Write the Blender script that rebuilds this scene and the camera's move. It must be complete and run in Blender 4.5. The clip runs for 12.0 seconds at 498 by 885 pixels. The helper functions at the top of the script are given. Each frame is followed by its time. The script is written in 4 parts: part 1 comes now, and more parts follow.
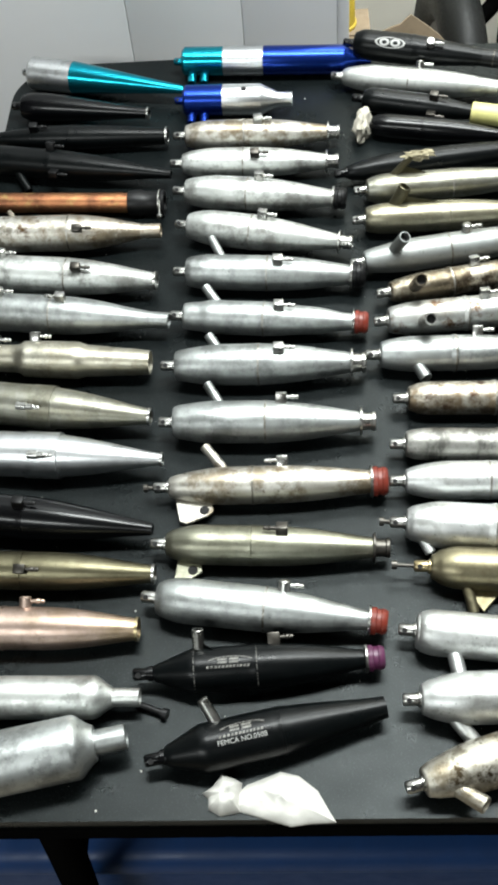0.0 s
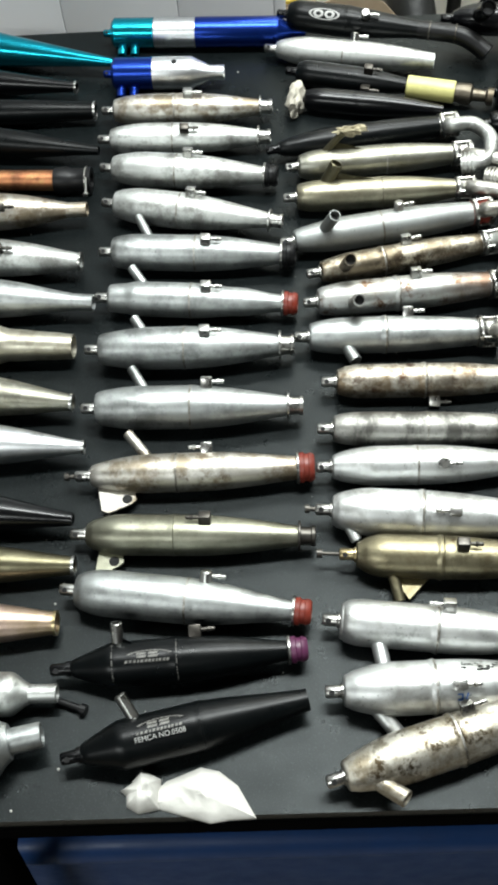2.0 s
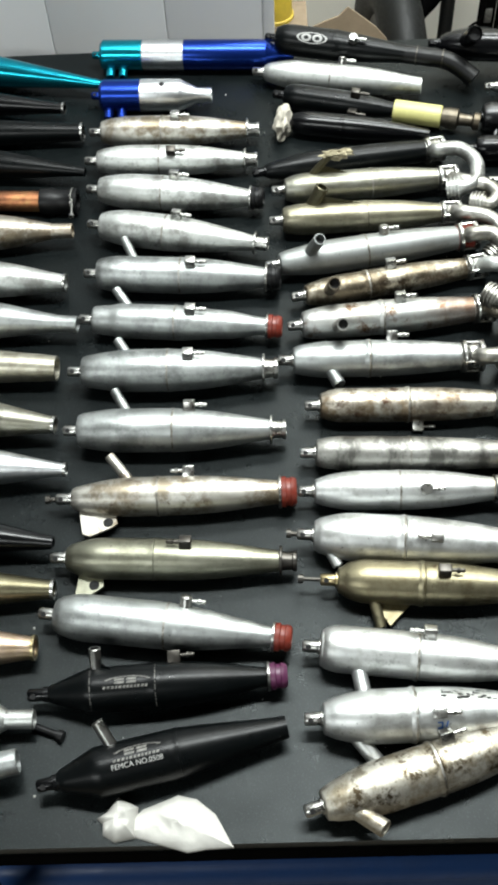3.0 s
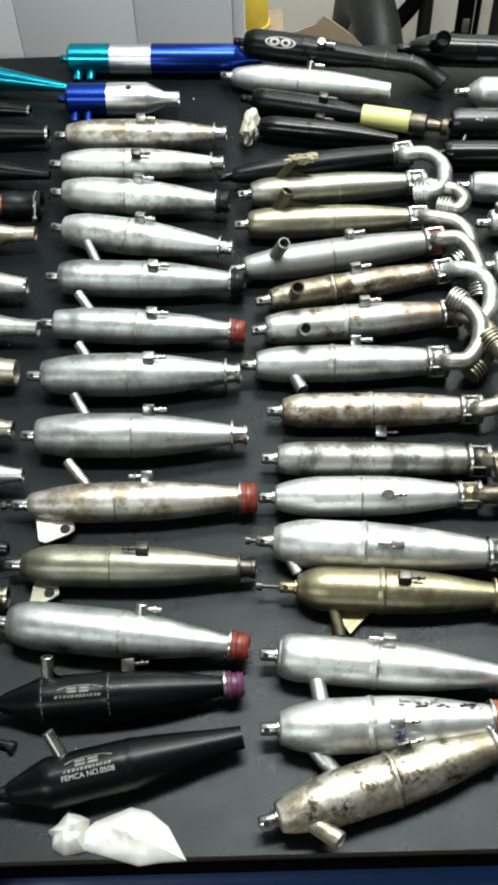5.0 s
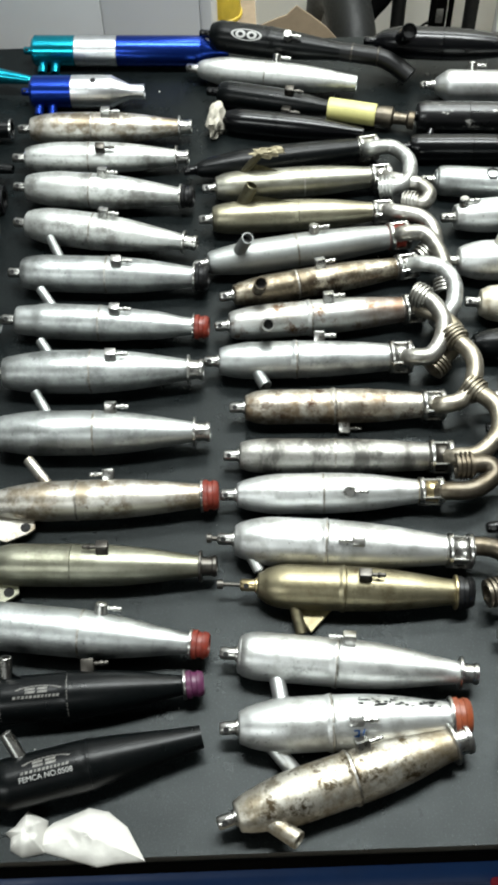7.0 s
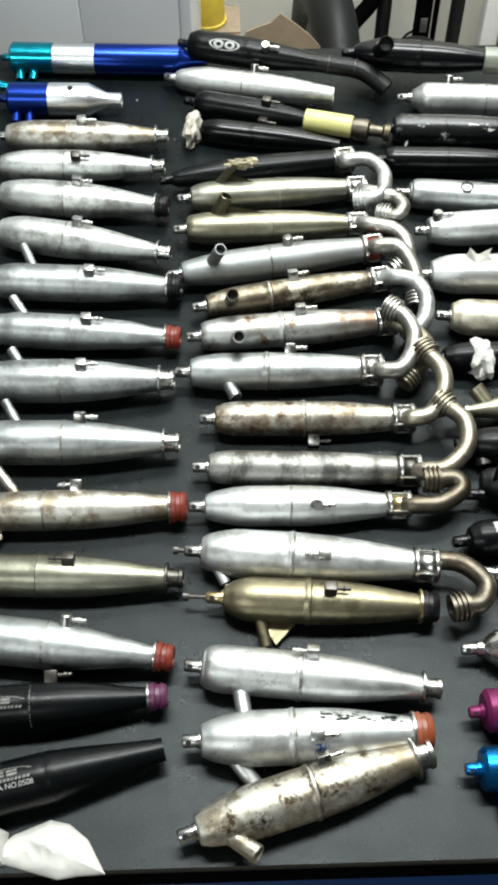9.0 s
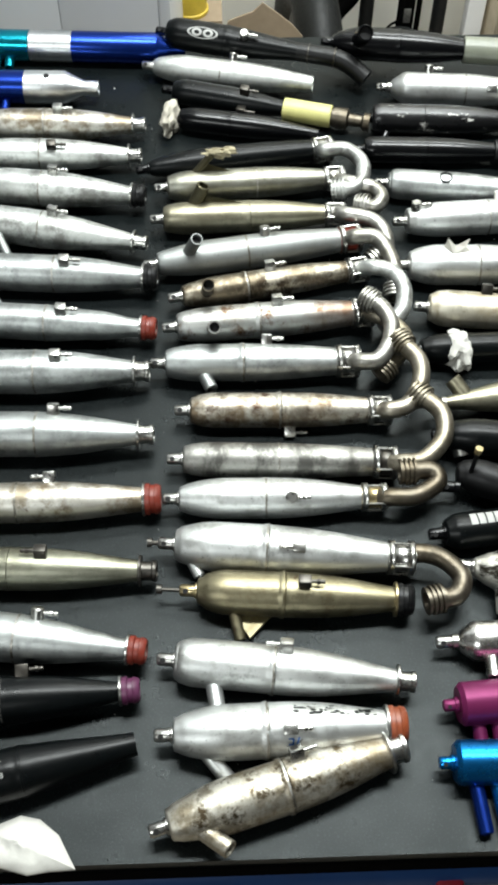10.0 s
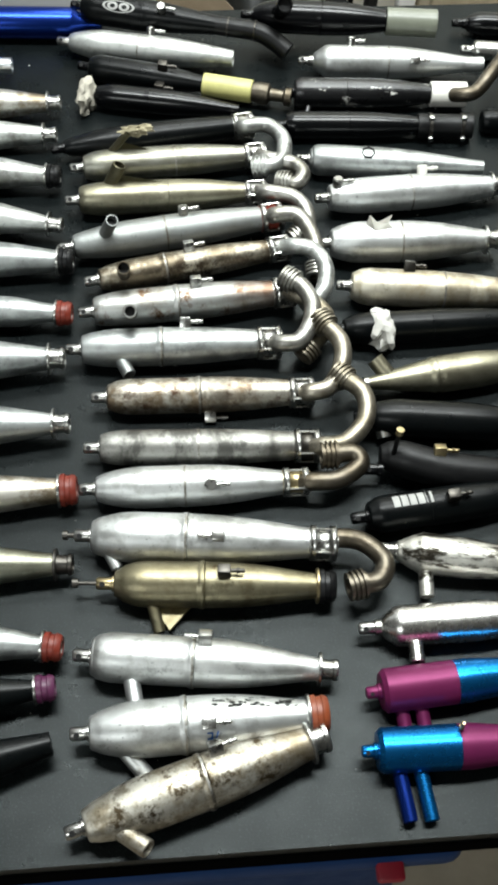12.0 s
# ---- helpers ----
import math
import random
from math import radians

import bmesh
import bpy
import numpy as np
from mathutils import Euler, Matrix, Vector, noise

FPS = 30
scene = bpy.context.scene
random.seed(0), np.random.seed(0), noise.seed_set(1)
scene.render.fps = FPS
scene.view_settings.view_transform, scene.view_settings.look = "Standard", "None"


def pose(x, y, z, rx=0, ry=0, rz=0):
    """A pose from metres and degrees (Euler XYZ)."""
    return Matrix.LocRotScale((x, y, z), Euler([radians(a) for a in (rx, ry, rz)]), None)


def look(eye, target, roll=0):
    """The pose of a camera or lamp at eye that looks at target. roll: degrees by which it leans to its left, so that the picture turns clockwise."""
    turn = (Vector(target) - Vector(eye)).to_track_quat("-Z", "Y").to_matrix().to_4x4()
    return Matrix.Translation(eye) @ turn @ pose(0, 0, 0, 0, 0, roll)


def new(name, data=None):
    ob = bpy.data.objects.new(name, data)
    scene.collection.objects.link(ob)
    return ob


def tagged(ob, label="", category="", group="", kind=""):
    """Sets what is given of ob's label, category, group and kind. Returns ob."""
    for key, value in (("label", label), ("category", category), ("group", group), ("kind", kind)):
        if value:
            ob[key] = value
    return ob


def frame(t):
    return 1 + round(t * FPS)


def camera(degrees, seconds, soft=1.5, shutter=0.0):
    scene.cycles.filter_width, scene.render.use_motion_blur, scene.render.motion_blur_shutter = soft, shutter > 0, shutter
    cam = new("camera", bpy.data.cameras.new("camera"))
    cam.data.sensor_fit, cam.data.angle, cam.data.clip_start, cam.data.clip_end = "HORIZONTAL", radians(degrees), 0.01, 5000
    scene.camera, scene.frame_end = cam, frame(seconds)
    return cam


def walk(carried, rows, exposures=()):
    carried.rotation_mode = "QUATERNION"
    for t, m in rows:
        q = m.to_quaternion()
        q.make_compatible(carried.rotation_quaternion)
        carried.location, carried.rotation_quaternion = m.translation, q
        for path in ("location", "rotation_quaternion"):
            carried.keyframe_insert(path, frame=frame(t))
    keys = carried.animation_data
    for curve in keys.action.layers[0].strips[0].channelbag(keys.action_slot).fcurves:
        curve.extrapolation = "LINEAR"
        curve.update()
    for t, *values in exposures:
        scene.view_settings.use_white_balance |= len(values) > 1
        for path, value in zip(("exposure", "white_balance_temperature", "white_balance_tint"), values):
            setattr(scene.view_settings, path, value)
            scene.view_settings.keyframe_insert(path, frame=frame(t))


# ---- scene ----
cam = camera(26.3, 12.0, soft=3.6)
PATH = [
    (0, (-0.05899, -0.18904, 1.37866), (-0.11296, 0.34914, 0.63857), -6.386),
    (0.5, (-0.05293, -0.18502, 1.37910), (-0.08926, 0.34986, 0.63556), -5.260),
    (1, (-0.04771, -0.18089, 1.38028), (-0.08544, 0.34996, 0.63392), -5.340),
    (1.5, (-0.04254, -0.17712, 1.36857), (-0.07745, 0.34885, 0.61862), -5.213),
    (2, (-0.02917, -0.17079, 1.36771), (-0.05649, 0.34801, 0.61248), -4.736),
    (2.5, (-0.02548, -0.16636, 1.36613), (-0.04868, 0.35957, 0.61570), -4.070),
    (3, (-0.02095, -0.16540, 1.36796), (-0.04264, 0.36513, 0.62074), -3.814),
    (5, (-0.00276, -0.16286, 1.35604), (-0.01327, 0.37559, 0.61427), -2.696),
    (5.5, (-0.00253, -0.16140, 1.35821), (-0.01203, 0.37489, 0.61485), -2.363),
    (6, (-0.00013, -0.16159, 1.35503), (-0.00897, 0.37224, 0.60990), -2.365),
    (6.5, (0.00651, -0.16014, 1.35471), (0.00080, 0.37191, 0.60828), -2.426),
    (7, (0.01232, -0.15691, 1.35623), (0.01540, 0.37361, 0.60869), -1.771),
    (9, (0.02560, -0.15253, 1.36094), (0.03901, 0.37916, 0.61435), -0.260),
    (9.5, (0.02815, -0.15239, 1.35596), (0.04501, 0.38198, 0.61135), 0.062),
    (10, (0.03384, -0.14959, 1.35554), (0.05817, 0.37649, 0.60526), 0.774),
    (10.5, (0.04508, -0.14529, 1.35395), (0.06484, 0.37768, 0.60137), -0.249),
    (11, (0.04435, -0.14234, 1.35131), (0.07384, 0.37701, 0.59654), 0.637),
    (11.5, (0.05447, -0.14075, 1.34611), (0.09200, 0.37366, 0.58832), 0.915),
    (12, (0.06147, -0.13712, 1.34475), (0.12011, 0.37149, 0.58439), 2.545),
]

walk(cam, [(t, look(eye, target, roll)) for t, eye, target, roll in PATH],
     [(0.0, 0.27), (2.0, 0.12), (3.0, 0.11), (6.0, 0.08), (9.5, 0.07), (11.0, 0.05), (12.0, -0.1)])

# ---- light ----
TOP = 0.74          # height of the tabletop
CEIL = 2.5
world = bpy.data.worlds.new("world")
scene.world = world
world.use_nodes = True
world.node_tree.nodes["Background"].inputs[0].default_value = (0.9, 0.95, 1.0, 1)
world.node_tree.nodes["Background"].inputs[1].default_value = 0.02


def ceiling_light(x, y, sx, sy, watts):
    """A tube fixture under the ceiling."""
    lamp = bpy.data.lights.new("tube_light", "AREA")
    lamp.shape, lamp.size, lamp.size_y, lamp.energy = "RECTANGLE", sx, sy, watts
    lamp.color = (0.945, 1.0, 0.985)
    ob = new("tube_light", lamp)
    ob.matrix_basis = pose(x, y, CEIL - 0.09)


ceiling_light(0.22, 0.58, 1.2, 0.2, 54)
ceiling_light(0.45, 1.40, 1.2, 0.2, 30)
# unseen front fixture, added as fill for the cabinet and back wall
ceiling_light(-1.10, -1.64, 1.2, 0.2, 32)


# ---- materials ----
def material(name):
    m = bpy.data.materials.new(name)
    m.use_nodes = True
    nt = m.node_tree
    return m, nt, nt.nodes["Principled BSDF"]


def link(nt, a, b):
    nt.links.new(a, b)


def tex_noise(nt, scale, detail=6.0, rough=0.6, stretch=(1, 1, 1), seeded=True):
    tc = nt.nodes.new("ShaderNodeTexCoord")
    mp = nt.nodes.new("ShaderNodeMapping")
    mp.inputs["Scale"].default_value = stretch
    link(nt, tc.outputs["Object"], mp.inputs["Vector"])
    n = nt.nodes.new("ShaderNodeTexNoise")
    n.noise_dimensions = "4D"
    n.inputs["Scale"].default_value, n.inputs["Detail"].default_value, n.inputs["Roughness"].default_value = scale, detail, rough
    link(nt, mp.outputs[0], n.inputs["Vector"])
    if seeded:
        info = nt.nodes.new("ShaderNodeObjectInfo")
        mul = nt.nodes.new("ShaderNodeMath")
        mul.operation = "MULTIPLY"
        mul.inputs[1].default_value = 37.0
        link(nt, info.outputs["Random"], mul.inputs[0])
        link(nt, mul.outputs[0], n.inputs["W"])
    return n.outputs["Fac"]


def ramp(nt, fac, a, b, lo=0.0, hi=1.0):
    r = nt.nodes.new("ShaderNodeMapRange")
    r.inputs["From Min"].default_value, r.inputs["From Max"].default_value = a, b
    r.inputs["To Min"].default_value, r.inputs["To Max"].default_value = lo, hi
    link(nt, fac, r.inputs["Value"])
    return r.outputs["Result"]


def mix(nt, fac, a, b):
    m = nt.nodes.new("ShaderNodeMix")
    m.data_type = "RGBA"
    link(nt, fac, m.inputs[0])
    for s, v in ((m.inputs[6], a), (m.inputs[7], b)):
        if isinstance(v, tuple):
            s.default_value = (*v, 1)
        else:
            link(nt, v, s)
    return m.outputs[2]


def bump(nt, bsdf, height, strength, distance=0.001):
    b = nt.nodes.new("ShaderNodeBump")
    b.inputs["Strength"].default_value, b.inputs["Distance"].default_value = strength, distance
    link(nt, height, b.inputs["Height"])
    link(nt, b.outputs[0], bsdf.inputs["Normal"])


def metal(name, base, dark, rough=(0.3, 0.5), metallic=0.75, stain=(0.5, 0.75), stain_scale=45.0, rust=None, rust_at=(0.6, 0.7), relief=0.2, burn=None, bands=0.0, specks=0.6, cloud=0.6, streak=(1, 1, 1), patch=0.5):
    """Worn metal: base colour, darker blotches, pits and grain; where given, rust or burnt paint, a burnt front end and stained bands."""
    m, nt, b = material(name)
    wide = tex_noise(nt, stain_scale * 0.45, 4, 0.6)
    blotch = ramp(nt, tex_noise(nt, stain_scale, 9, 0.7), *stain)
    grain = tex_noise(nt, 900, 3, 0.6)
    col = mix(nt, ramp(nt, wide, 0.35, 0.68), base, tuple((1 - cloud) * c + cloud * d for c, d in zip(base, dark)))
    col = mix(nt, blotch, col, dark)
    col = mix(nt, ramp(nt, tex_noise(nt, 26, 10, 0.72), 0.565, 0.6, 0, patch), col, tuple(c * 0.6 for c in dark))
    col = mix(nt, ramp(nt, tex_noise(nt, 1.0, 4, 0.7, (30, 700, 700)), 0.55, 0.68, 0, 0.3), col, dark)
    if bands:
        band = tex_noise(nt, 1.0, 6, 0.68, (34, 22, 22))
        col = mix(nt, ramp(nt, band, 0.5, 0.57, 0, bands), col, tuple(c * 0.45 for c in dark))
    col = mix(nt, ramp(nt, tex_noise(nt, 280, 6, 0.8), 0.585, 0.66, 0, specks), col, tuple(c * 0.3 for c in dark))
    if rust:
        col = mix(nt, ramp(nt, tex_noise(nt, 75, 12, 0.75, streak), *rust_at), col, rust)
    if burn:
        tc = nt.nodes.new("ShaderNodeTexCoord")
        sep = nt.nodes.new("ShaderNodeSeparateXYZ")
        link(nt, tc.outputs["Object"], sep.inputs[0])
        add = nt.nodes.new("ShaderNodeMath")
        add.operation = "ADD"
        link(nt, sep.outputs["X"], add.inputs[0])
        link(nt, ramp(nt, tex_noise(nt, 40, 8, 0.7), 0.2, 0.8, -0.03, 0.03), add.inputs[1])
        col = mix(nt, ramp(nt, add.outputs[0], burn[0], burn[1], 0, 0.85), col, burn[2])
    link(nt, col, b.inputs["Base Color"])
    b.inputs["Metallic"].default_value = min(1.0, metallic * 1.25)
    r = ramp(nt, tex_noise(nt, stain_scale * 2.5, 8, 0.75), 0.3, 0.7, *rough)
    link(nt, r, b.inputs["Roughness"])
    both = nt.nodes.new("ShaderNodeMath")
    both.operation = "MULTIPLY_ADD"
    link(nt, tex_noise(nt, 70, 4, 0.6), both.inputs[0])
    both.inputs[1].default_value = 1.6
    link(nt, grain, both.inputs[2])
    bump(nt, b, both.outputs[0], relief, 0.0007)
    return m


def plain(name, base, rough, metallic=0.0, var=0.12, scale=90.0, relief=0.1, coat=0.0, shine=0.5, rvar=0.2):
    m, nt, b = material(name)
    f = ramp(nt, tex_noise(nt, scale, 6, 0.65), 0.3, 0.75)
    link(nt, mix(nt, f, base, tuple(c * (1 - var * 2) for c in base)), b.inputs["Base Color"])
    link(nt, ramp(nt, tex_noise(nt, scale * 2, 5, 0.6), 0.3, 0.7, rough * (1 - rvar), min(1, rough * (1 + rvar))), b.inputs["Roughness"])
    b.inputs["Metallic"].default_value = metallic
    b.inputs["Coat Weight"].default_value = coat
    b.inputs["Specular IOR Level"].default_value = shine
    if relief:
        bump(nt, b, tex_noise(nt, 600, 3, 0.6), relief, 0.0005)
    return m


ALU = metal("scratched_aluminium", (0.64, 0.66, 0.64), (0.24, 0.24, 0.225), (0.38, 0.58), stain=(0.47, 0.6))
SATIN = metal("satin_aluminium", (0.47, 0.49, 0.485), (0.225, 0.235, 0.23), (0.36, 0.54), stain=(0.46, 0.62))
BRIGHT = metal("bright_aluminium", (0.7, 0.72, 0.73), (0.5, 0.51, 0.52), (0.3, 0.42), stain=(0.5, 0.85), metallic=0.9)
PALE = metal("pale_aluminium", (0.6, 0.615, 0.61), (0.33, 0.33, 0.315), (0.36, 0.55), stain=(0.49, 0.64), metallic=0.75, cloud=0.5, specks=0.85)
STAINED = metal("heat_stained_aluminium", (0.6, 0.59, 0.55), (0.22, 0.185, 0.135), (0.36, 0.55), stain=(0.46, 0.58), rust=(0.1, 0.06, 0.03), rust_at=(0.565, 0.66), burn=(0.1, 0.2, (0.26, 0.19, 0.11)), patch=0.75)
GRIMY = metal("grimy_aluminium", (0.62, 0.605, 0.55), (0.25, 0.215, 0.155), (0.38, 0.58), stain=(0.43, 0.6), stain_scale=70, rust=(0.07, 0.052, 0.03), rust_at=(0.535, 0.6), burn=(0.1, 0.16, (0.2, 0.145, 0.075)), specks=0.95, patch=0.7)
MOTTLE = metal("mottled_aluminium", (0.42, 0.42, 0.395), (0.17, 0.165, 0.15), (0.4, 0.6), stain=(0.44, 0.6), stain_scale=30, bands=0.85, patch=0.7)
RUSTY = metal("rusty_steel", (0.52, 0.5, 0.44), (0.2, 0.155, 0.105), (0.33, 0.58), stain=(0.46, 0.58), rust=(0.075, 0.042, 0.026), rust_at=(0.52, 0.63), bands=0.6, patch=0.85)
TARNISH = metal("tarnished_header", (0.4, 0.37, 0.31), (0.19, 0.165, 0.12), (0.34, 0.52), stain=(0.42, 0.6))
BROWNED = metal("browned_steel", (0.44, 0.405, 0.33), (0.14, 0.115, 0.08), (0.33, 0.55), stain=(0.44, 0.54), rust=(0.05, 0.037, 0.024), rust_at=(0.5, 0.58), patch=0.7)
RUSTSIL = metal("part_rusted_aluminium", (0.47, 0.49, 0.49), (0.3, 0.28, 0.24), (0.36, 0.55), stain=(0.48, 0.66), rust=(0.11, 0.06, 0.03), rust_at=(0.53, 0.62), burn=(0.092, 0.125, (0.14, 0.065, 0.025)))
OLIVE = metal("olive_titanium", (0.255, 0.255, 0.2), (0.13, 0.125, 0.088), (0.32, 0.46), stain=(0.47, 0.7), patch=0.35)
DEEPOLIVE = metal("dark_olive_titanium", (0.165, 0.152, 0.098), (0.085, 0.075, 0.045), (0.3, 0.44), stain=(0.47, 0.7), patch=0.3)
GREYTI = metal("grey_titanium", (0.3, 0.3, 0.26), (0.18, 0.17, 0.125), (0.32, 0.48), stain=(0.46, 0.66))
TAN = metal("tan_toned_aluminium", (0.54, 0.52, 0.44), (0.27, 0.245, 0.18), (0.32, 0.48), stain=(0.48, 0.68), patch=0.4)
MATTGREY = metal("matt_grey_aluminium", (0.3, 0.315, 0.31), (0.24, 0.245, 0.235), (0.48, 0.62), stain=(0.46, 0.66), patch=0.25)
CHAMP = metal("champagne_titanium", (0.31, 0.295, 0.22), (0.165, 0.148, 0.1), (0.32, 0.46), stain=(0.46, 0.7), patch=0.35)
CREAM = metal("cream_aluminium", (0.61, 0.585, 0.5), (0.36, 0.3, 0.2), (0.42, 0.6), stain=(0.46, 0.64), bands=0.6)
GOLD = metal("dull_brass", (0.28, 0.255, 0.17), (0.14, 0.118, 0.068), (0.32, 0.48), stain=(0.47, 0.63), rust=(0.09, 0.055, 0.025), rust_at=(0.59, 0.65))
BRASSDARK = metal("burnt_steel", (0.16, 0.143, 0.115), (0.08, 0.065, 0.045), (0.34, 0.52), stain=(0.42, 0.62))
ROSE = metal("copper_toned_aluminium", (0.55, 0.42, 0.37), (0.32, 0.235, 0.175), (0.3, 0.45), stain=(0.46, 0.66), burn=(0.09, 0.14, (0.36, 0.27, 0.13)))
COPPER = metal("oxidised_copper", (0.46, 0.2, 0.095), (0.2, 0.085, 0.045), (0.36, 0.52), stain=(0.45, 0.6), rust=(0.4, 0.27, 0.11), rust_at=(0.52, 0.66), patch=0.6)
CHROMED = metal("polished_aluminium", (0.82, 0.81, 0.79), (0.66, 0.64, 0.6), (0.22, 0.32), stain=(0.5, 0.85), relief=0.02, metallic=0.95, specks=0.1, patch=0.1)
STEEL = metal("steel_fitting", (0.52, 0.52, 0.5), (0.3, 0.29, 0.27), (0.2, 0.38), relief=0.05, metallic=0.9)
DARKMETAL = metal("blackened_steel", (0.085, 0.08, 0.072), (0.045, 0.04, 0.034), (0.28, 0.48), relief=0.05)
BRASS = metal("brass_fitting", (0.46, 0.38, 0.22), (0.28, 0.22, 0.11), (0.24, 0.4), relief=0.05)
PEEL = metal("peeling_coating", (0.72, 0.71, 0.66), (0.5, 0.48, 0.42), (0.36, 0.54), rust=(0.035, 0.03, 0.022), rust_at=(0.49, 0.545), burn=(0.062, 0.085, (0.03, 0.026, 0.02)), streak=(0.28, 1.3, 1.3))
BLACK = plain("satin_black_paint", (0.0022, 0.003, 0.0033), 0.32, var=0.25, relief=0.05, shine=0.17)
BLACKGLOSS = plain("gloss_black_paint", (0.002, 0.0022, 0.0027), 0.22, var=0.2, relief=0.0, shine=0.28, rvar=0.1)
SCUFFED = metal("scuffed_black_paint", (0.004, 0.004, 0.0045), (0.003, 0.003, 0.0035), (0.24, 0.38), metallic=0.0, rust=(0.5, 0.49, 0.46), rust_at=(0.59, 0.605), streak=(0.5, 1, 1))
RUBBER = plain("black_rubber", (0.0035, 0.0036, 0.004), 0.44, var=0.2, relief=0.2, shine=0.25)
RED = plain("red_silicone", (0.17, 0.021, 0.01), 0.45, var=0.2)
ORANGE = plain("orange_silicone", (0.23, 0.052, 0.018), 0.45, var=0.2)
PURPLE_CAP = plain("purple_silicone", (0.085, 0.015, 0.055), 0.45, var=0.2)
YELLOW = plain("yellow_plastic", (0.56, 0.53, 0.2), 0.45)
YELLOW_DEEP = plain("deep_yellow_plastic", (0.72, 0.52, 0.06), 0.45)
GREYSLEEVE = plain("grey_silicone", (0.17, 0.18, 0.14), 0.36)
WHITESLEEVE = plain("white_silicone", (0.78, 0.76, 0.7), 0.5)
PAPER = plain("crumpled_paper", (0.56, 0.55, 0.51), 0.75, var=0.08, relief=0.3)
SEAM = metal("dirty_weld_seam", (0.5, 0.49, 0.46), (0.14, 0.125, 0.1), (0.36, 0.55), stain=(0.44, 0.6), stain_scale=110, patch=0.7)
HEADER = metal("stained_header_steel", (0.5, 0.495, 0.47), (0.2, 0.19, 0.16), (0.32, 0.5), stain=(0.45, 0.6))
TANPAPER = plain("beige_paper", (0.46, 0.43, 0.36), 0.8, var=0.12, relief=0.4)
WHITE_INK = plain("white_ink", (0.36, 0.36, 0.345), 0.6)
BLUE_INK = plain("blue_marker", (0.02, 0.12, 0.4), 0.6)
WORN_INK = plain("worn_ink", (0.17, 0.165, 0.15), 0.6, var=0.45, scale=300)
TEAL_AN = plain("teal_anodised", (0.008, 0.3, 0.4), 0.2, metallic=0.9, var=0.14, relief=0.03, rvar=0.2)
BLUE_AN = plain("blue_anodised", (0.007, 0.032, 0.24), 0.26, metallic=0.85, var=0.08, relief=0.0, rvar=0.05)
SKY_AN = plain("light_blue_anodised", (0.006, 0.15, 0.42), 0.28, metallic=0.9, var=0.1, relief=0.0, rvar=0.1)
PURPLE_AN = plain("purple_anodised", (0.135, 0.014, 0.066), 0.4, shine=0.25, metallic=0.4, var=0.08, relief=0.0, rvar=0.05)
RAG = plain("beige_tape", (0.42, 0.37, 0.24), 0.8, var=0.2, relief=0.4)
# near-black fill that stands in for the shade inside holes
HOLE = plain("hole_shade_black", (0.006, 0.006, 0.006), 0.8)
PANEL = plain("white_panel", (0.9, 0.91, 0.92), 0.4, var=0.012, scale=8, relief=0.02)
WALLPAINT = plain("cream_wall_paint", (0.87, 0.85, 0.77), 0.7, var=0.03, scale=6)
# unseen walls and ceiling, kept dark to hold down bounced light
DIMWALL = plain("unseen_dark_wall", (0.1, 0.1, 0.1), 0.8, var=0.05, scale=6)
CEILPAINT = plain("ceiling_paint", (0.28, 0.28, 0.275), 0.8, var=0.03, scale=5)
FLOORMAT = plain("beige_floor", (0.36, 0.31, 0.24), 0.55, var=0.15, scale=14)
CARD = plain("cardboard", (0.32, 0.245, 0.165), 0.8, var=0.14, scale=30)
CRATEWOOD = plain("pale_wood", (0.5, 0.42, 0.3), 0.6, var=0.15, scale=25)
TYRE = plain("tyre_rubber", (0.009, 0.01, 0.01), 0.55, var=0.2, relief=0.3, shine=0.35)
BLUEPLASTIC = plain("blue_plastic", (0.012, 0.05, 0.17), 0.45, var=0.12, scale=20, shine=0.3)
REDPLASTIC = plain("red_plastic", (0.4, 0.02, 0.04), 0.45)
EDGE = plain("black_edge_band", (0.0035, 0.0035, 0.0035), 0.9, shine=0.0)


def tabletop_material():
    m, nt, b = material("black_laminate")
    speck = ramp(nt, tex_noise(nt, 800, 3, 0.6, seeded=False), 0.55, 0.68, 0, 0.85)
    smear = ramp(nt, tex_noise(nt, 14, 6, 0.7, seeded=False), 0.35, 0.75)
    col = mix(nt, smear, (0.0018, 0.0027, 0.0029), (0.0052, 0.007, 0.0073))
    link(nt, mix(nt, speck, col, (0.026, 0.032, 0.033)), b.inputs["Base Color"])
    link(nt, ramp(nt, tex_noise(nt, 40, 6, 0.7, seeded=False), 0.3, 0.7, 0.24, 0.36), b.inputs["Roughness"])
    b.inputs["Specular IOR Level"].default_value = 0.145
    b.inputs["Specular Tint"].default_value = (0.93, 1.0, 1.0, 1)
    bump(nt, b, tex_noise(nt, 1000, 4, 0.7, seeded=False), 0.3, 0.0006)
    return m


LAMINATE = tabletop_material()


# ---- mesh helpers ----
def part(name, bm, mat, parent=None, label="", smooth=True):
    bmesh.ops.recalc_face_normals(bm, faces=bm.faces)
    me = bpy.data.meshes.new(name)
    bm.to_mesh(me)
    bm.free()
    if smooth:
        me.shade_smooth()
        me.set_sharp_from_angle(angle=radians(38))
    me.materials.append(mat)
    ob = new(name, me)
    if parent is not None:
        ob.parent = parent
    if label:
        ob["label"] = label
    return ob


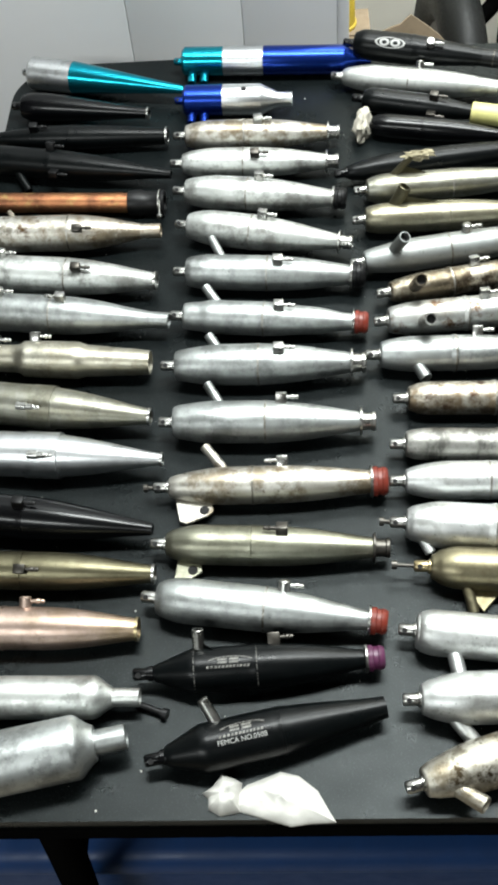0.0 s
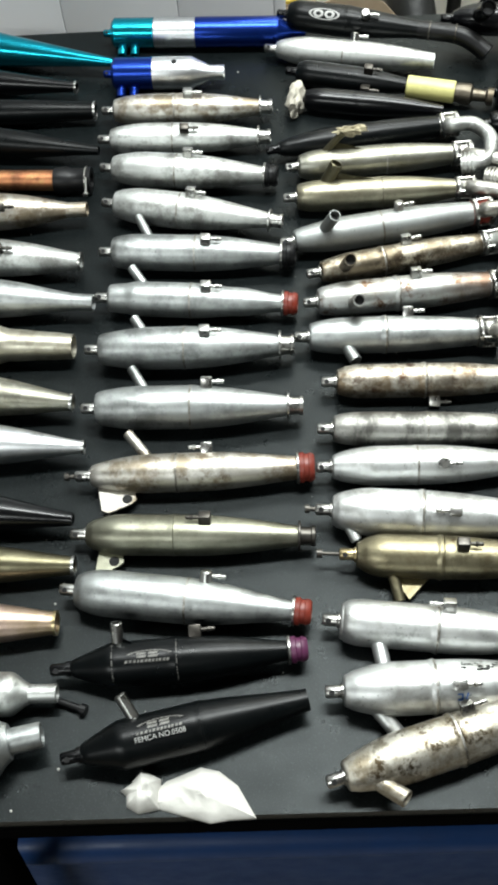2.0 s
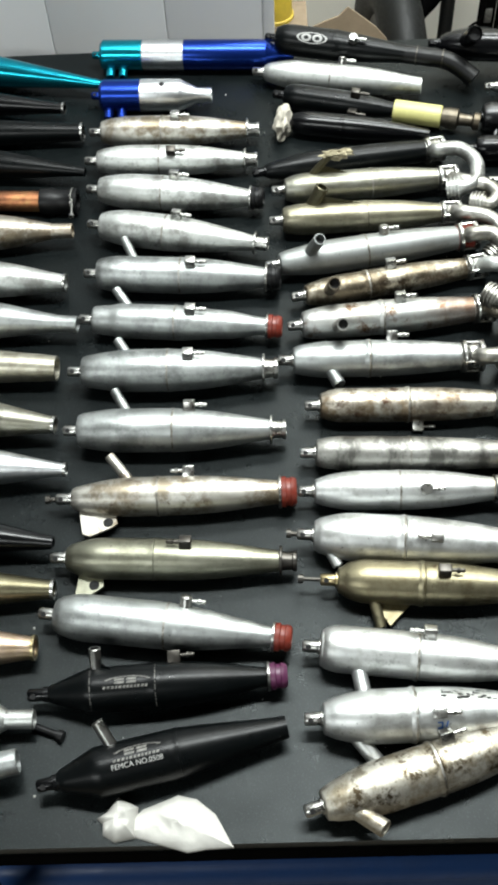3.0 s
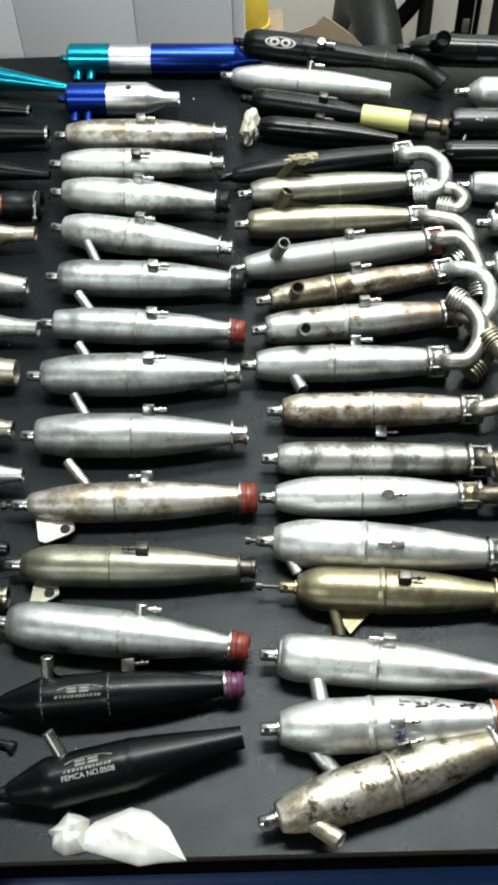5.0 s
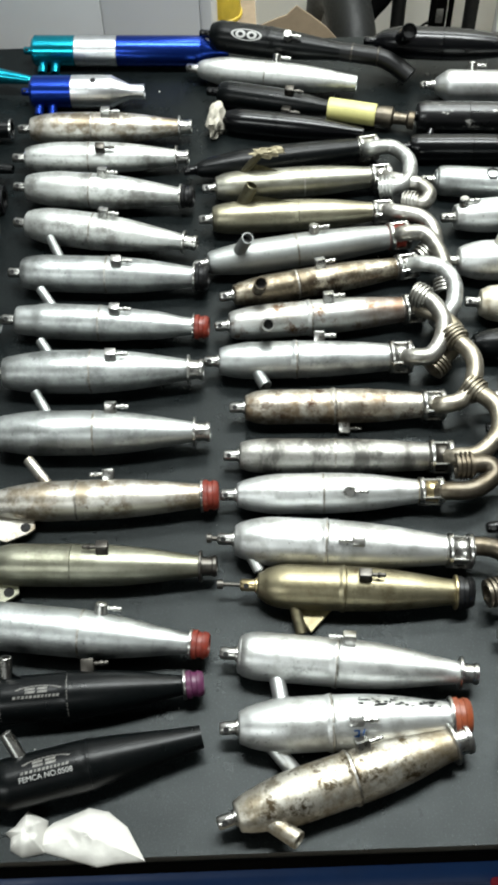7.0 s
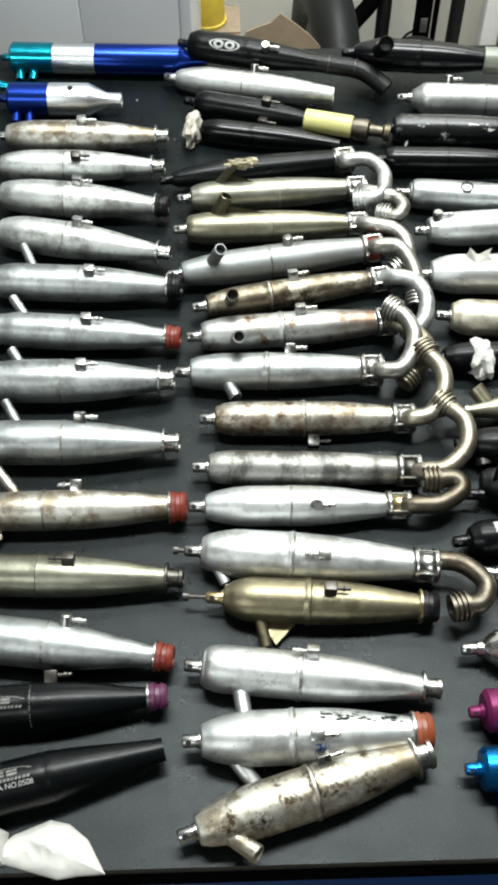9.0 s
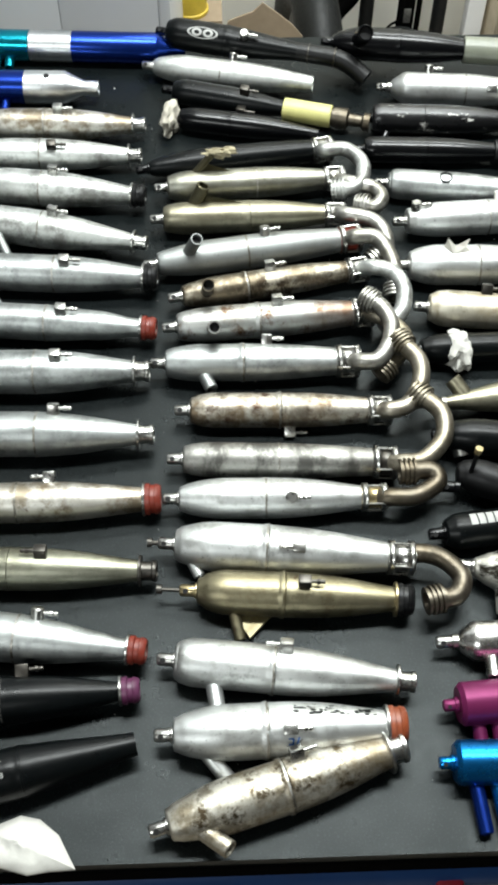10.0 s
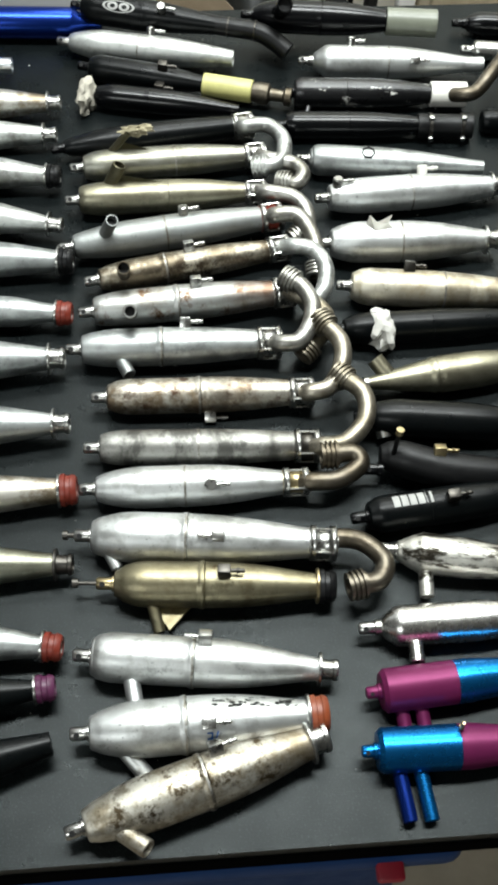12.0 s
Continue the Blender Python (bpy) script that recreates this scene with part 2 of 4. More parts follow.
def lathe(points, n=40, axis=None):
    """Turns (x, r) points round the x axis; r = 0 closes an end."""
    bm = bmesh.new()
    rings = []
    for x, r in points:
        if r <= 1e-6:
            rings.append([bm.verts.new((x, 0, 0))])
        else:
            rings.append([bm.verts.new((x, r * math.cos(2 * math.pi * i / n), r * math.sin(2 * math.pi * i / n))) for i in range(n)])
    for a, b in zip(rings, rings[1:]):
        for i in range(n):
            j = (i + 1) % n
            if len(a) == 1 and len(b) == 1:
                continue
            if len(a) == 1:
                bm.faces.new((a[0], b[j], b[i]))
            elif len(b) == 1:
                bm.faces.new((a[i], a[j], b[0]))
            else:
                bm.faces.new((a[i], a[j], b[j], b[i]))
    if axis is not None:
        bm.transform(axis)
    return bm


def along(p, q):
    """The pose that lays the x axis from p towards q."""
    d = Vector(q) - Vector(p)
    return Matrix.Translation(p) @ d.to_track_quat("X", "Z").to_matrix().to_4x4(), d.length


def tube_points(length, r, wall=0.0009, depth=0.02, start=0.0):
    """Outline of a tube whose far end is open."""
    depth = min(depth, length * 0.95)
    return [(start, 0), (start, r), (start + length - 0.0004, r), (start + length, r - 0.0004), (start + length, r - wall), (start + length - depth, r - wall), (start + length - depth, 0)]


def box(sx, sy, sz, bevel=0.0, at=(0, 0, 0), seg=2):
    bm = bmesh.new()
    bmesh.ops.create_cube(bm, size=1.0)
    bm.transform(Matrix.Translation(at) @ Matrix.Diagonal((sx, sy, sz, 1)))
    if bevel:
        bmesh.ops.bevel(bm, geom=bm.edges[:], offset=bevel, segments=seg, affect="EDGES", profile=0.5)
    return bm


def prism(points, z0, z1, bevel=0.0):
    """An upright slab on a flat outline."""
    bm = bmesh.new()
    face = bm.faces.new([bm.verts.new((x, y, z0)) for x, y in points])
    up = bmesh.ops.extrude_face_region(bm, geom=[face])["geom"]
    bmesh.ops.translate(bm, verts=[v for v in up if isinstance(v, bmesh.types.BMVert)], vec=(0, 0, z1 - z0))
    if bevel:
        bmesh.ops.bevel(bm, geom=bm.edges[:], offset=bevel, segments=2, affect="EDGES", profile=0.5)
    return bm


def smooth_path(pts, steps=8):
    pts = [Vector(p) for p in pts]
    ext = [2 * pts[0] - pts[1]] + pts + [2 * pts[-1] - pts[-2]]
    res = []
    for i in range(1, len(ext) - 2):
        a, b, c, d = ext[i - 1:i + 3]
        for s in range(steps):
            u = s / steps
            res.append(0.5 * ((2 * b) + (c - a) * u + (2 * a - 5 * b + 4 * c - d) * u * u + (3 * b - a - 3 * c + d) * u ** 3))
    return res + [pts[-1]]


def sweep(pts, r, n=18, steps=8, radii=None):
    """A round tube along a smooth line, with open-looking ends."""
    line = smooth_path(pts, steps)
    bm = bmesh.new()
    rings = []
    up = Vector((0, 0, 1))
    for i, p in enumerate(line):
        t = (line[min(i + 1, len(line) - 1)] - line[max(i - 1, 0)]).normalized()
        side = t.cross(up)
        side = side.normalized() if side.length > 1e-5 else Vector((0, 1, 0))
        nor = side.cross(t).normalized()
        rr = r if radii is None else radii[0] + (radii[1] - radii[0]) * i / (len(line) - 1)
        rings.append([bm.verts.new(p + rr * (math.cos(2 * math.pi * k / n) * side + math.sin(2 * math.pi * k / n) * nor)) for k in range(n)])
    for a, b in zip(rings, rings[1:]):
        for k in range(n):
            bm.faces.new((a[k], a[(k + 1) % n], b[(k + 1) % n], b[k]))
    bm.faces.new(rings[0])
    bm.faces.new(rings[-1])
    return bm


def body_radius(u, prof):
    """Radius of a tuned pipe's body along its length, as a share of its widest."""
    if isinstance(prof[0], tuple):
        for (u0, r0), (u1, r1) in zip(prof, prof[1:]):
            if u <= u1:
                k = (u - u0) / (u1 - u0)
                return r0 + (r1 - r0) * k * k * (3 - 2 * k)
        return prof[-1][1]
    rear, a, b, front, power = prof
    if u < a:
        k = u / a
        return rear + (1 - rear) * (k if rear <= 0.35 else math.sin(k * math.pi / 2))
    if u <= b:
        return 1.0
    k = (u - b) / (1 - b)
    k = k ** power
    k = k + (k * k * (3 - 2 * k) - k) * 0.35
    return 1 + (front - 1) * k


# ---- the room ----
def room():
    def slab(name, bm, mat):
        return tagged(part(name, bm, mat, smooth=False), kind="structure")
    slab("floor", box(6.0, 5.4, 0.1, at=(0.4, -0.6, -0.05)), FLOORMAT)
    slab("ceiling", box(6.0, 5.4, 0.1, at=(0.4, -0.6, CEIL + 0.05)), CEILPAINT)
    slab("wall_north", box(6.0, 0.1, CEIL, at=(0.4, 1.69, CEIL / 2)), WALLPAINT)
    # out of view: three walls close the room and soak up bounced light
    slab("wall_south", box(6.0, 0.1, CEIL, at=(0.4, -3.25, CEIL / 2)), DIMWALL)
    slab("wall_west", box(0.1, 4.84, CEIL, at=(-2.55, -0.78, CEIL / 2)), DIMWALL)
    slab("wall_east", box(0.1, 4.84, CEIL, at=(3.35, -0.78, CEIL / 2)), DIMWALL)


room()


def tube_fixture(x, y, sx, sy):
    ob = tagged(new("ceiling_light"), "white tube light fixture on the ceiling", "ceiling light", "ceiling lights")
    ob.matrix_basis = pose(x, y, CEIL)
    part("housing", box(sx + 0.06, sy + 0.06, 0.06, 0.008, (0, 0, -0.03)), PANEL, ob)
    for dy in (-0.05, 0.05):
        part("tube", lathe([(-sx / 2, 0), (-sx / 2, 0.013), (sx / 2, 0.013), (sx / 2, 0)], 16, Matrix.Translation((0, dy, -0.073))), PANEL, ob)


tube_fixture(0.22, 0.58, 1.2, 0.2)
tube_fixture(0.45, 1.40, 1.2, 0.2)
# housing for the added front fill light, out of view
tube_fixture(-1.10, -1.64, 1.2, 0.2)


def table():
    ob = tagged(new("folding_table"), "black speckled laminate folding table with dark edge", "table")
    x0, x1, y0, y1, rad = -0.345, 0.87, 0.0, 0.757, 0.055

    def outline(g):
        pts = []
        for cx, cy, a0 in ((x1 - rad, y1 - rad, 0), (x0 + rad, y1 - rad, 90), (x0 + rad, y0 + rad, 180), (x1 - rad, y0 + rad, 270)):
            pts += [(cx + (rad + g) * math.cos(radians(a0 + k * 9)), cy + (rad + g) * math.sin(radians(a0 + k * 9))) for k in range(11)]
        return pts
    part("tabletop", prism(outline(0), TOP - 0.012, TOP), LAMINATE, ob, "black speckled laminate", smooth=False)
    part("edge_band", prism(outline(0.0015), TOP - 0.030, TOP - 0.0122), EDGE, ob, "black plastic edge", smooth=False)
    part("apron", prism([(x0 + 0.03, 0.008), (x1 - 0.03, 0.008), (x1 - 0.03, y1 - 0.02), (x0 + 0.03, y1 - 0.02)], TOP - 0.055, TOP - 0.0302), EDGE, ob, "dark steel under-frame", smooth=False)
    for lx, sl in ((-0.24, -0.03), (0.76, 0.03)):
        for ly in (0.03, 0.72):
            part("leg", sweep([(lx, ly, TOP - 0.05), (lx + sl, ly, 0.35), (lx + sl * 2, ly, 0.0)], 0.014, 14), EDGE, ob)
        part("crossbar", sweep([(lx + sl * 0.5, 0.03, 0.52), (lx + sl * 0.5, 0.4, 0.52), (lx + sl * 0.5, 0.72, 0.52)], 0.01, 10), EDGE, ob)
    return ob


table()


def fitting(kind, r, x, ang, way, parent):
    """A pressure fitting on a pipe: a block and a barb; x along the pipe, ang round it from straight up."""
    m = Matrix.Translation((x, 0, 0)) @ Matrix.Rotation(radians(-ang), 4, "X") @ Matrix.Translation((0, 0, r))
    mat = {"S": STEEL, "D": DARKMETAL, "B": STEEL, "G": BRASS, "W": WHITESLEEVE, "K": RUBBER, "L": STEEL, "R": ROSE}[kind]
    if kind == "L":
        bm = lathe([(-0.0055, 0), (-0.0055, 0.0026), (-0.005, 0.003), (0.002, 0.003), (0.0024, 0.0024), (0.006, 0.0024), (0.0066, 0.0019), (0.0066, 0)], 20, Matrix.Translation((0, 0, 0.0022)))
    elif kind in "BWR":
        bm = lathe([(-0.002, 0), (-0.002, 0.004), (0.0058, 0.004), (0.0066, 0.0032), (0.0066, 0)], 20, Matrix.Rotation(radians(-90), 4, "Y"))
    else:
        bm = box(0.0080, 0.0064, 0.0092, 0.0008, (0, 0, 0.0024))
    bm.transform(m)
    f = part("pressure_fitting", bm, mat, parent)
    barb = [(0, 0), (0, 0.0013), (0.0045, 0.0013), (0.0048, 0.0019), (0.0066, 0.0016), (0.0068, 0.0012), (0.0086, 0.0015), (0.0096, 0.001), (0.0096, 0)]
    bm = lathe(barb, 12, m @ Matrix.Translation((0.003 * way, 0, 0.0036)) @ (Matrix.Identity(4) if way > 0 else Matrix.Rotation(math.pi, 4, "Z")))
    part("barb", bm, mat, f)


def ring_points(x, r, w=0.0016, inner=0.0):
    return [(x, inner), (x, r - 0.0004), (x + 0.0004, r), (x + w - 0.0004, r), (x + w, r - 0.0004), (x + w, inner)]


def coupling(x, r, mat, ring_mat, parent):
    """Header clamp: a sleeve, two thick bright rings and small pins between them."""
    s = part("sleeve", lathe([(x, 0), (x, r), (x + 0.005, r), (x + 0.0062, r - 0.0008), (x + 0.0118, r - 0.0008), (x + 0.013, r), (x + 0.018, r * 0.96), (x + 0.018, 0)], 36), mat, parent)
    for dx in (0.0004, 0.0130):
        ring = [(x + dx, r - 0.001), (x + dx, r + 0.0006), (x + dx + 0.0007, r + 0.0017), (x + dx + 0.0018, r + 0.0012), (x + dx + 0.0026, r + 0.0012), (x + dx + 0.0037, r + 0.0017), (x + dx + 0.0044, r + 0.0006), (x + dx + 0.0044, r - 0.001)]
        part("clamp_ring", lathe(ring, 40), ring_mat, s)
    for a in (25, -62, -120):
        y, z = (r + 0.0008) * math.sin(radians(a)), (r + 0.0008) * math.cos(radians(a))
        part("pin", lathe([(x + 0.003, 0), (x + 0.003, 0.0008), (x + 0.0155, 0.0008), (x + 0.0155, 0)], 8, Matrix.Translation((0, y, z))), STEEL, s)


def weld_seam(x, rs, bead, mat, parent):
    """An uneven rib of weld metal round the joint of two shells."""
    rng = random.Random(int(x * 1e6))
    tall = 0.00045 if bead < 0.0004 else 0.0009
    n = 56
    bm = bmesh.new()
    rings = [[], [], [], []]
    for i in range(n):
        a = 2 * math.pi * i / n
        wob, up = rng.uniform(-0.00018, 0.00018), tall * rng.uniform(0.75, 1.15)
        for ring, (dx, dr) in zip(rings, ((-0.0012, -0.0006), (-0.0006, up), (0.0006, up * 0.92), (0.0012, -0.0006))):
            ring.append(bm.verts.new((x + dx + wob, (rs + dr) * math.cos(a), (rs + dr) * math.sin(a))))
    for p, q in zip(rings, rings[1:]):
        for i in range(n):
            bm.faces.new((p[i], p[(i + 1) % n], q[(i + 1) % n], q[i]))
    part("weld_seam", bm, mat, parent)


def bent_strokes(strokes, parent, r, mat):
    """Printed strokes on a pipe: (x, angle in degrees, length, height, slant)."""
    bm = bmesh.new()
    for x, ang, w, h, slant in strokes:
        a = radians(ang)
        last = None
        rr = r(x) if callable(r) else r
        for k in range(6):
            aa = a + (k / 5 - 0.5) * h / rr
            row = [bm.verts.new((x + dx + slant * k / 5, (rr + 0.0002) * math.sin(aa), (rr + 0.0002) * math.cos(aa))) for dx in (0, w)]
            if last:
                bm.faces.new((last[0], last[1], row[1], row[0]))
            last = row
    return part("print", bm, mat, parent, smooth=False)


def worn_badge(parent, r, x0, ang, mat):
    """A worn mark: two plain blocks under an oval sweep, and a row of short plain bars."""
    rng = random.Random(5)
    big = []
    for k in range(2):
        x = x0 + 0.0075 + k * 0.0072
        big += [(x, ang + 4, 0.0058, 0.0015, 0.0006), (x, ang - 4, 0.0058, 0.0015, 0.0006)]
    for k in range(14):
        t = math.pi * (0.12 + 0.76 * k / 13)
        big.append((x0 + 0.0145 - 0.0135 * math.cos(t), ang - 2 + 13 * math.sin(t), 0.0021, 0.0006, 0.0))
    bent_strokes(big, parent, r, mat)
    row = []
    x = x0 + 0.0005
    while x < x0 + 0.027:
        w = rng.uniform(0.0012, 0.0017)
        row.append((x, ang - 15, w, 0.0016, 0.0005))
        x += w + rng.uniform(0.0006, 0.001)
    bent_strokes(row, parent, r, mat)


def label_block(parent, r, x0, x1, ang, mat):
    """A pale printed label: a row of plain bars with thin dark gaps."""
    strokes = []
    x = x0
    while x < x1 - 0.003:
        strokes += [(x, ang, 0.0044, 0.0085, 0.0)]
        x += 0.0054
    bent_strokes(strokes, parent, r, mat)


def lettering(text, size, parent, r, x, ang, mat):
    """Printed words wrapped round a pipe."""
    cu = bpy.data.curves.new("print", "FONT")
    cu.body, cu.size = text, size
    ob = bpy.data.objects.new("print", cu)
    scene.collection.objects.link(ob)
    me = bpy.data.meshes.new_from_object(ob.evaluated_get(bpy.context.evaluated_depsgraph_get()))
    bpy.data.objects.remove(ob)
    for v in me.vertices:
        a = radians(ang) + v.co.y / r
        v.co = (x + v.co.x, (r + 0.0002) * math.sin(a), (r + 0.0002) * math.cos(a))
    me.materials.append(mat)
    o = new("print", me)
    o.parent = parent
    return o


def paper_wrap(parent, x, r, h, seed):
    rng = random.Random(seed)
    bm = bmesh.new()
    bmesh.ops.create_icosphere(bm, subdivisions=3, radius=1)
    for v in bm.verts:
        k = 0.75 + 0.35 * noise.noise(v.co * 2.1 + Vector((seed, 0, 0))) + 0.3 * noise.noise(v.co * 5 + Vector((0, seed, 0)))
        v.co = Vector((v.co.x * (0.0098 if seed == 3 else 0.0135) * k + x, v.co.y * h * k - 0.003, v.co.z * (r + 0.004) * (0.9 + 0.3 * k) / 1.1))
    return part("paper_wrap", bm, TANPAPER if seed == 3 else PAPER, parent, "crumpled off-white paper wrap", smooth=False)


def pipe(label, x, y, z, yaw, length, r, mat, prof=(.7, .2, .45, .5, 1.6), seam=0.0, end="flange", nip=(), stub=(), elbow=None, elbow_mat=None,
         bead=0.00025, stud="plain", plate=None, gusset=None, print_="", wrap=False, hole=None, tape=None, web=0.0, rag=False, bend=0.0, strap=None):
    """A tuned exhaust pipe lying on the table: its rear end at x, y, its axis along yaw."""
    ob = tagged(new("tuned_pipe"), label, "exhaust pipe", "tuned pipes laid out on the table")
    ob.matrix_basis = pose(x, y, z + r, 0, 0, yaw)
    L = length
    fr = body_radius(1.0, prof) * r
    # body
    pts = [(0, 0)]
    r0 = body_radius(0.0, prof) * r
    for k in range(5):
        a = k / 4 * math.pi / 2
        pts.append((0.0022 * (1 - math.cos(a)), r0 - 0.0022 + 0.0022 * math.sin(a)))
    n = 44
    for i in range(1, n):
        u = i / n
        if u * L > 0.003:
            pts.append((u * L, r * body_radius(u, prof)))
    if seam:
        xs = seam * L
        rs = r * body_radius(seam, prof)
        if bead > 0.0004:
            band = [(xs - 0.003, rs), (xs - 0.0021, rs + bead * 0.7), (xs - 0.0008, rs + bead * 1.2), (xs + 0.0006, rs + bead * 1.1), (xs + 0.0011, rs - 0.0002), (xs + 0.0015, rs + 0.0002), (xs + 0.003, rs)]
        else:
            band = [(xs - 0.003, rs), (xs - 0.0011, rs + bead), (xs - 0.0002, rs + bead), (xs, rs - 0.00035), (xs + 0.0003, rs + bead * 0.6), (xs + 0.003, rs)]
        pts = [p for p in pts if abs(p[0] - xs) > 0.0034] + band
        pts.sort()
    pts.append((L, fr))
    open_end = end in ("open", "ring")
    if open_end:
        pts += [(L, fr - 0.0012), (L - 0.03, fr - 0.0012), (L - 0.03, 0)]
    else:
        pts.append((L, 0))
    shell = lathe(pts, 48)
    if bend:
        for v in shell.verts:
            v.co.y += bend * math.exp(-(v.co.x / 0.034) ** 2)
            v.co.z += 0.35 * bend * math.exp(-(v.co.x / 0.034) ** 2)
    body = part("body", shell, mat, ob)
    if seam and mat not in (BLACKGLOSS, SCUFFED, OLIVE, DEEPOLIVE, CHAMP, BRIGHT):
        weld_seam(seam * L, r * body_radius(seam, prof), bead, mat if mat in (BLACK, GOLD, ROSE) else SEAM, body)
    if strap:
        rs = max(r * body_radius(q, prof) for q in (strap[0], strap[1]))
        part("strap", lathe([(strap[0] * L, r * 0.8), (strap[0] * L, rs + 0.0006), (strap[1] * L, rs + 0.0006), (strap[1] * L, r * 0.8)], 44), mat, body, "flat band round the body")
    # rear stud
    if stud in ("plain", "bolt", "brass", "long"):
        smat = BRASS if stud in ("brass", "long") else (BLACKGLOSS if mat in (BLACK, BLACKGLOSS, SCUFFED, RUBBER) else STEEL)
        ln = 0.011
        s = part("stud", lathe([(0.002, 0), (0.002, 0.0048), (-0.0012, 0.0048), (-0.0018, 0.0038), (-ln + 0.0012, 0.0039), (-ln, 0.003), (-ln, 0)], 24), smat, ob)
        # black plug for the drilled hole, its inner shade put into the colour
        part("cross_hole", lathe([(-0.0041, 0), (-0.0041, 0.0017), (0.0041, 0.0017), (0.0041, 0)], 14, Matrix.Translation((-0.0072, 0, 0)) @ Matrix.Rotation(radians(35), 4, "X") @ Matrix.Rotation(radians(90), 4, "Y")), HOLE, s)
        if stud == "bolt":
            part("bolt", lathe([(-ln, 0), (-ln, 0.0016), (-ln - 0.004, 0.0016), (-ln - 0.004, 0.003), (-ln - 0.007, 0.003), (-ln - 0.007, 0)], 12), DARKMETAL, s)
        if stud == "long":
            part("bolt", lathe([(-ln, 0), (-ln, 0.0013), (-ln - 0.011, 0.0013), (-ln - 0.011, 0.003), (-ln - 0.0145, 0.003), (-ln - 0.0145, 0)], 12), DARKMETAL, s)
    # front end
    if end in ("flange", "dark", "black", "red", "orange", "purple", "brass"):
        fm = {"dark": DARKMETAL, "brass": BRASS, "black": STEEL}.get(end, STEEL)
        if mat is OLIVE or mat is GOLD:
            fm = DARKMETAL if mat is OLIVE else BRASS
        part("flange", lathe(ring_points(L, fr + 0.0032, 0.0018), 40), fm, ob)
        nk = L + 0.0018
        nm = DARKMETAL if end == "dark" else fm
        part("neck", lathe([(nk, 0), (nk, fr * 0.92), (nk + 0.003, fr * 0.86), (nk + 0.0065, fr * 0.86), (nk + 0.0072, fr * 0.98), (nk + 0.0092, fr * 0.98), (nk + 0.0098, fr * 0.9), (nk + 0.0098, fr * 0.72), (nk - 0.004, fr * 0.7), (nk - 0.004, 0)], 36), nm, ob)
        cap = {"red": RED, "orange": ORANGE, "purple": PURPLE_CAP, "black": RUBBER}.get(end)
        if cap:
            q = fr + 0.0022
            part("silicone_cap", lathe([(nk, 0), (nk, q), (nk + 0.003, q + 0.0004), (nk + 0.0036, q - 0.0008), (nk + 0.0062, q - 0.0008), (nk + 0.0068, q - 0.0001), (nk + 0.0095, q - 0.0008), (nk + 0.0105, q - 0.002), (nk + 0.0105, fr * 0.75), (nk + 0.002, fr * 0.72), (nk + 0.002, 0)], 40), cap, ob, {"black": "black rubber sleeve"}.get(end, end + " silicone cap"))
    elif end == "ring":
        part("end_ring", lathe([(L - 0.001, fr * 0.9), (L - 0.001, fr + 0.001), (L + 0.0009, fr + 0.001), (L + 0.0009, fr * 0.85)], 32), BRASS if mat is ROSE else (mat if mat is OLIVE else STEEL), ob)
    elif end in ("tube", "wide"):
        ln = 0.017 if end == "tube" else 0.019
        q = fr * (0.95 if end == "tube" else 0.72)
        part("neck", lathe(tube_points(ln, q, 0.0012, 0.015, L), 36), mat, ob)
    elif end == "hose":
        h = part("hose", lathe([(L - 0.004, 0), (L - 0.004, fr + 0.0018), (L + 0.006, fr + 0.003), (L + 0.010, fr + 0.0016), (L + 0.022, fr + 0.0016), (L + 0.024, fr + 0.0026), (L + 0.028, fr + 0.0026), (L + 0.028, fr - 0.002), (L + 0.01, fr - 0.002), (L + 0.01, 0)], 32), RUBBER, ob)
        part("wire_clamp", lathe(ring_points(L + 0.023, fr + 0.0034, 0.0014), 32), STEEL, h)
        part("clamp_tail", lathe([(0, 0), (0, 0.0008), (0.026, 0.0008), (0.026, 0.0022), (0.0285, 0.0022), (0.0285, 0)], 10, Matrix.Translation((L + 0.024, 0, fr)) @ Matrix.Rotation(radians(-82), 4, "Z")), STEEL, h)
    elif end in ("yellow", "whitesleeve", "greysleeve"):
        cm = {"yellow": YELLOW, "whitesleeve": WHITESLEEVE, "greysleeve": GREYSLEEVE}[end]
        ln, q = {"yellow": (0.040, 0.0097), "whitesleeve": (0.028, 0.0105), "greysleeve": (0.042, 0.0118)}[end]
        part("sleeve", lathe([(L - 0.003, 0), (L - 0.003, q - 0.0004), (L - 0.0025, q), (L + ln - 0.0006, q * (1.0 if end != "greysleeve" else 1.02)), (L + ln, q - 0.0006), (L + ln, q - 0.0022), (L + ln - 0.012, q - 0.0022), (L + ln - 0.012, 0)], 36), cm, ob, {"yellow": "pale yellow plastic cap", "whitesleeve": "off-white silicone sleeve", "greysleeve": "grey silicone sleeve"}[end])
        if end == "yellow":
            part("joint", lathe([(L + ln - 0.002, 0), (L + ln - 0.002, 0.0075), (L + ln + 0.006, 0.009), (L + ln + 0.014, 0.009), (L + ln + 0.016, 0.0055), (L + ln + 0.027, 0.005), (L + ln + 0.029, 0.0078), (L + ln + 0.034, 0.0078), (L + ln + 0.034, 0.004), (L + ln + 0.02, 0.004), (L + ln + 0.02, 0)], 28), BRASSDARK, ob, "burnt steel header joint")
    elif end == "boot":
        b = part("boot", sweep([(L - 0.004, 0, 0), (L + 0.014, 0, 0), (L + 0.034, 0.0, -0.001), (L + 0.048, -0.003, -0.005), (L + 0.062, -0.008, -0.011)], 0.0082, 22), RUBBER, ob, "black rubber hose")
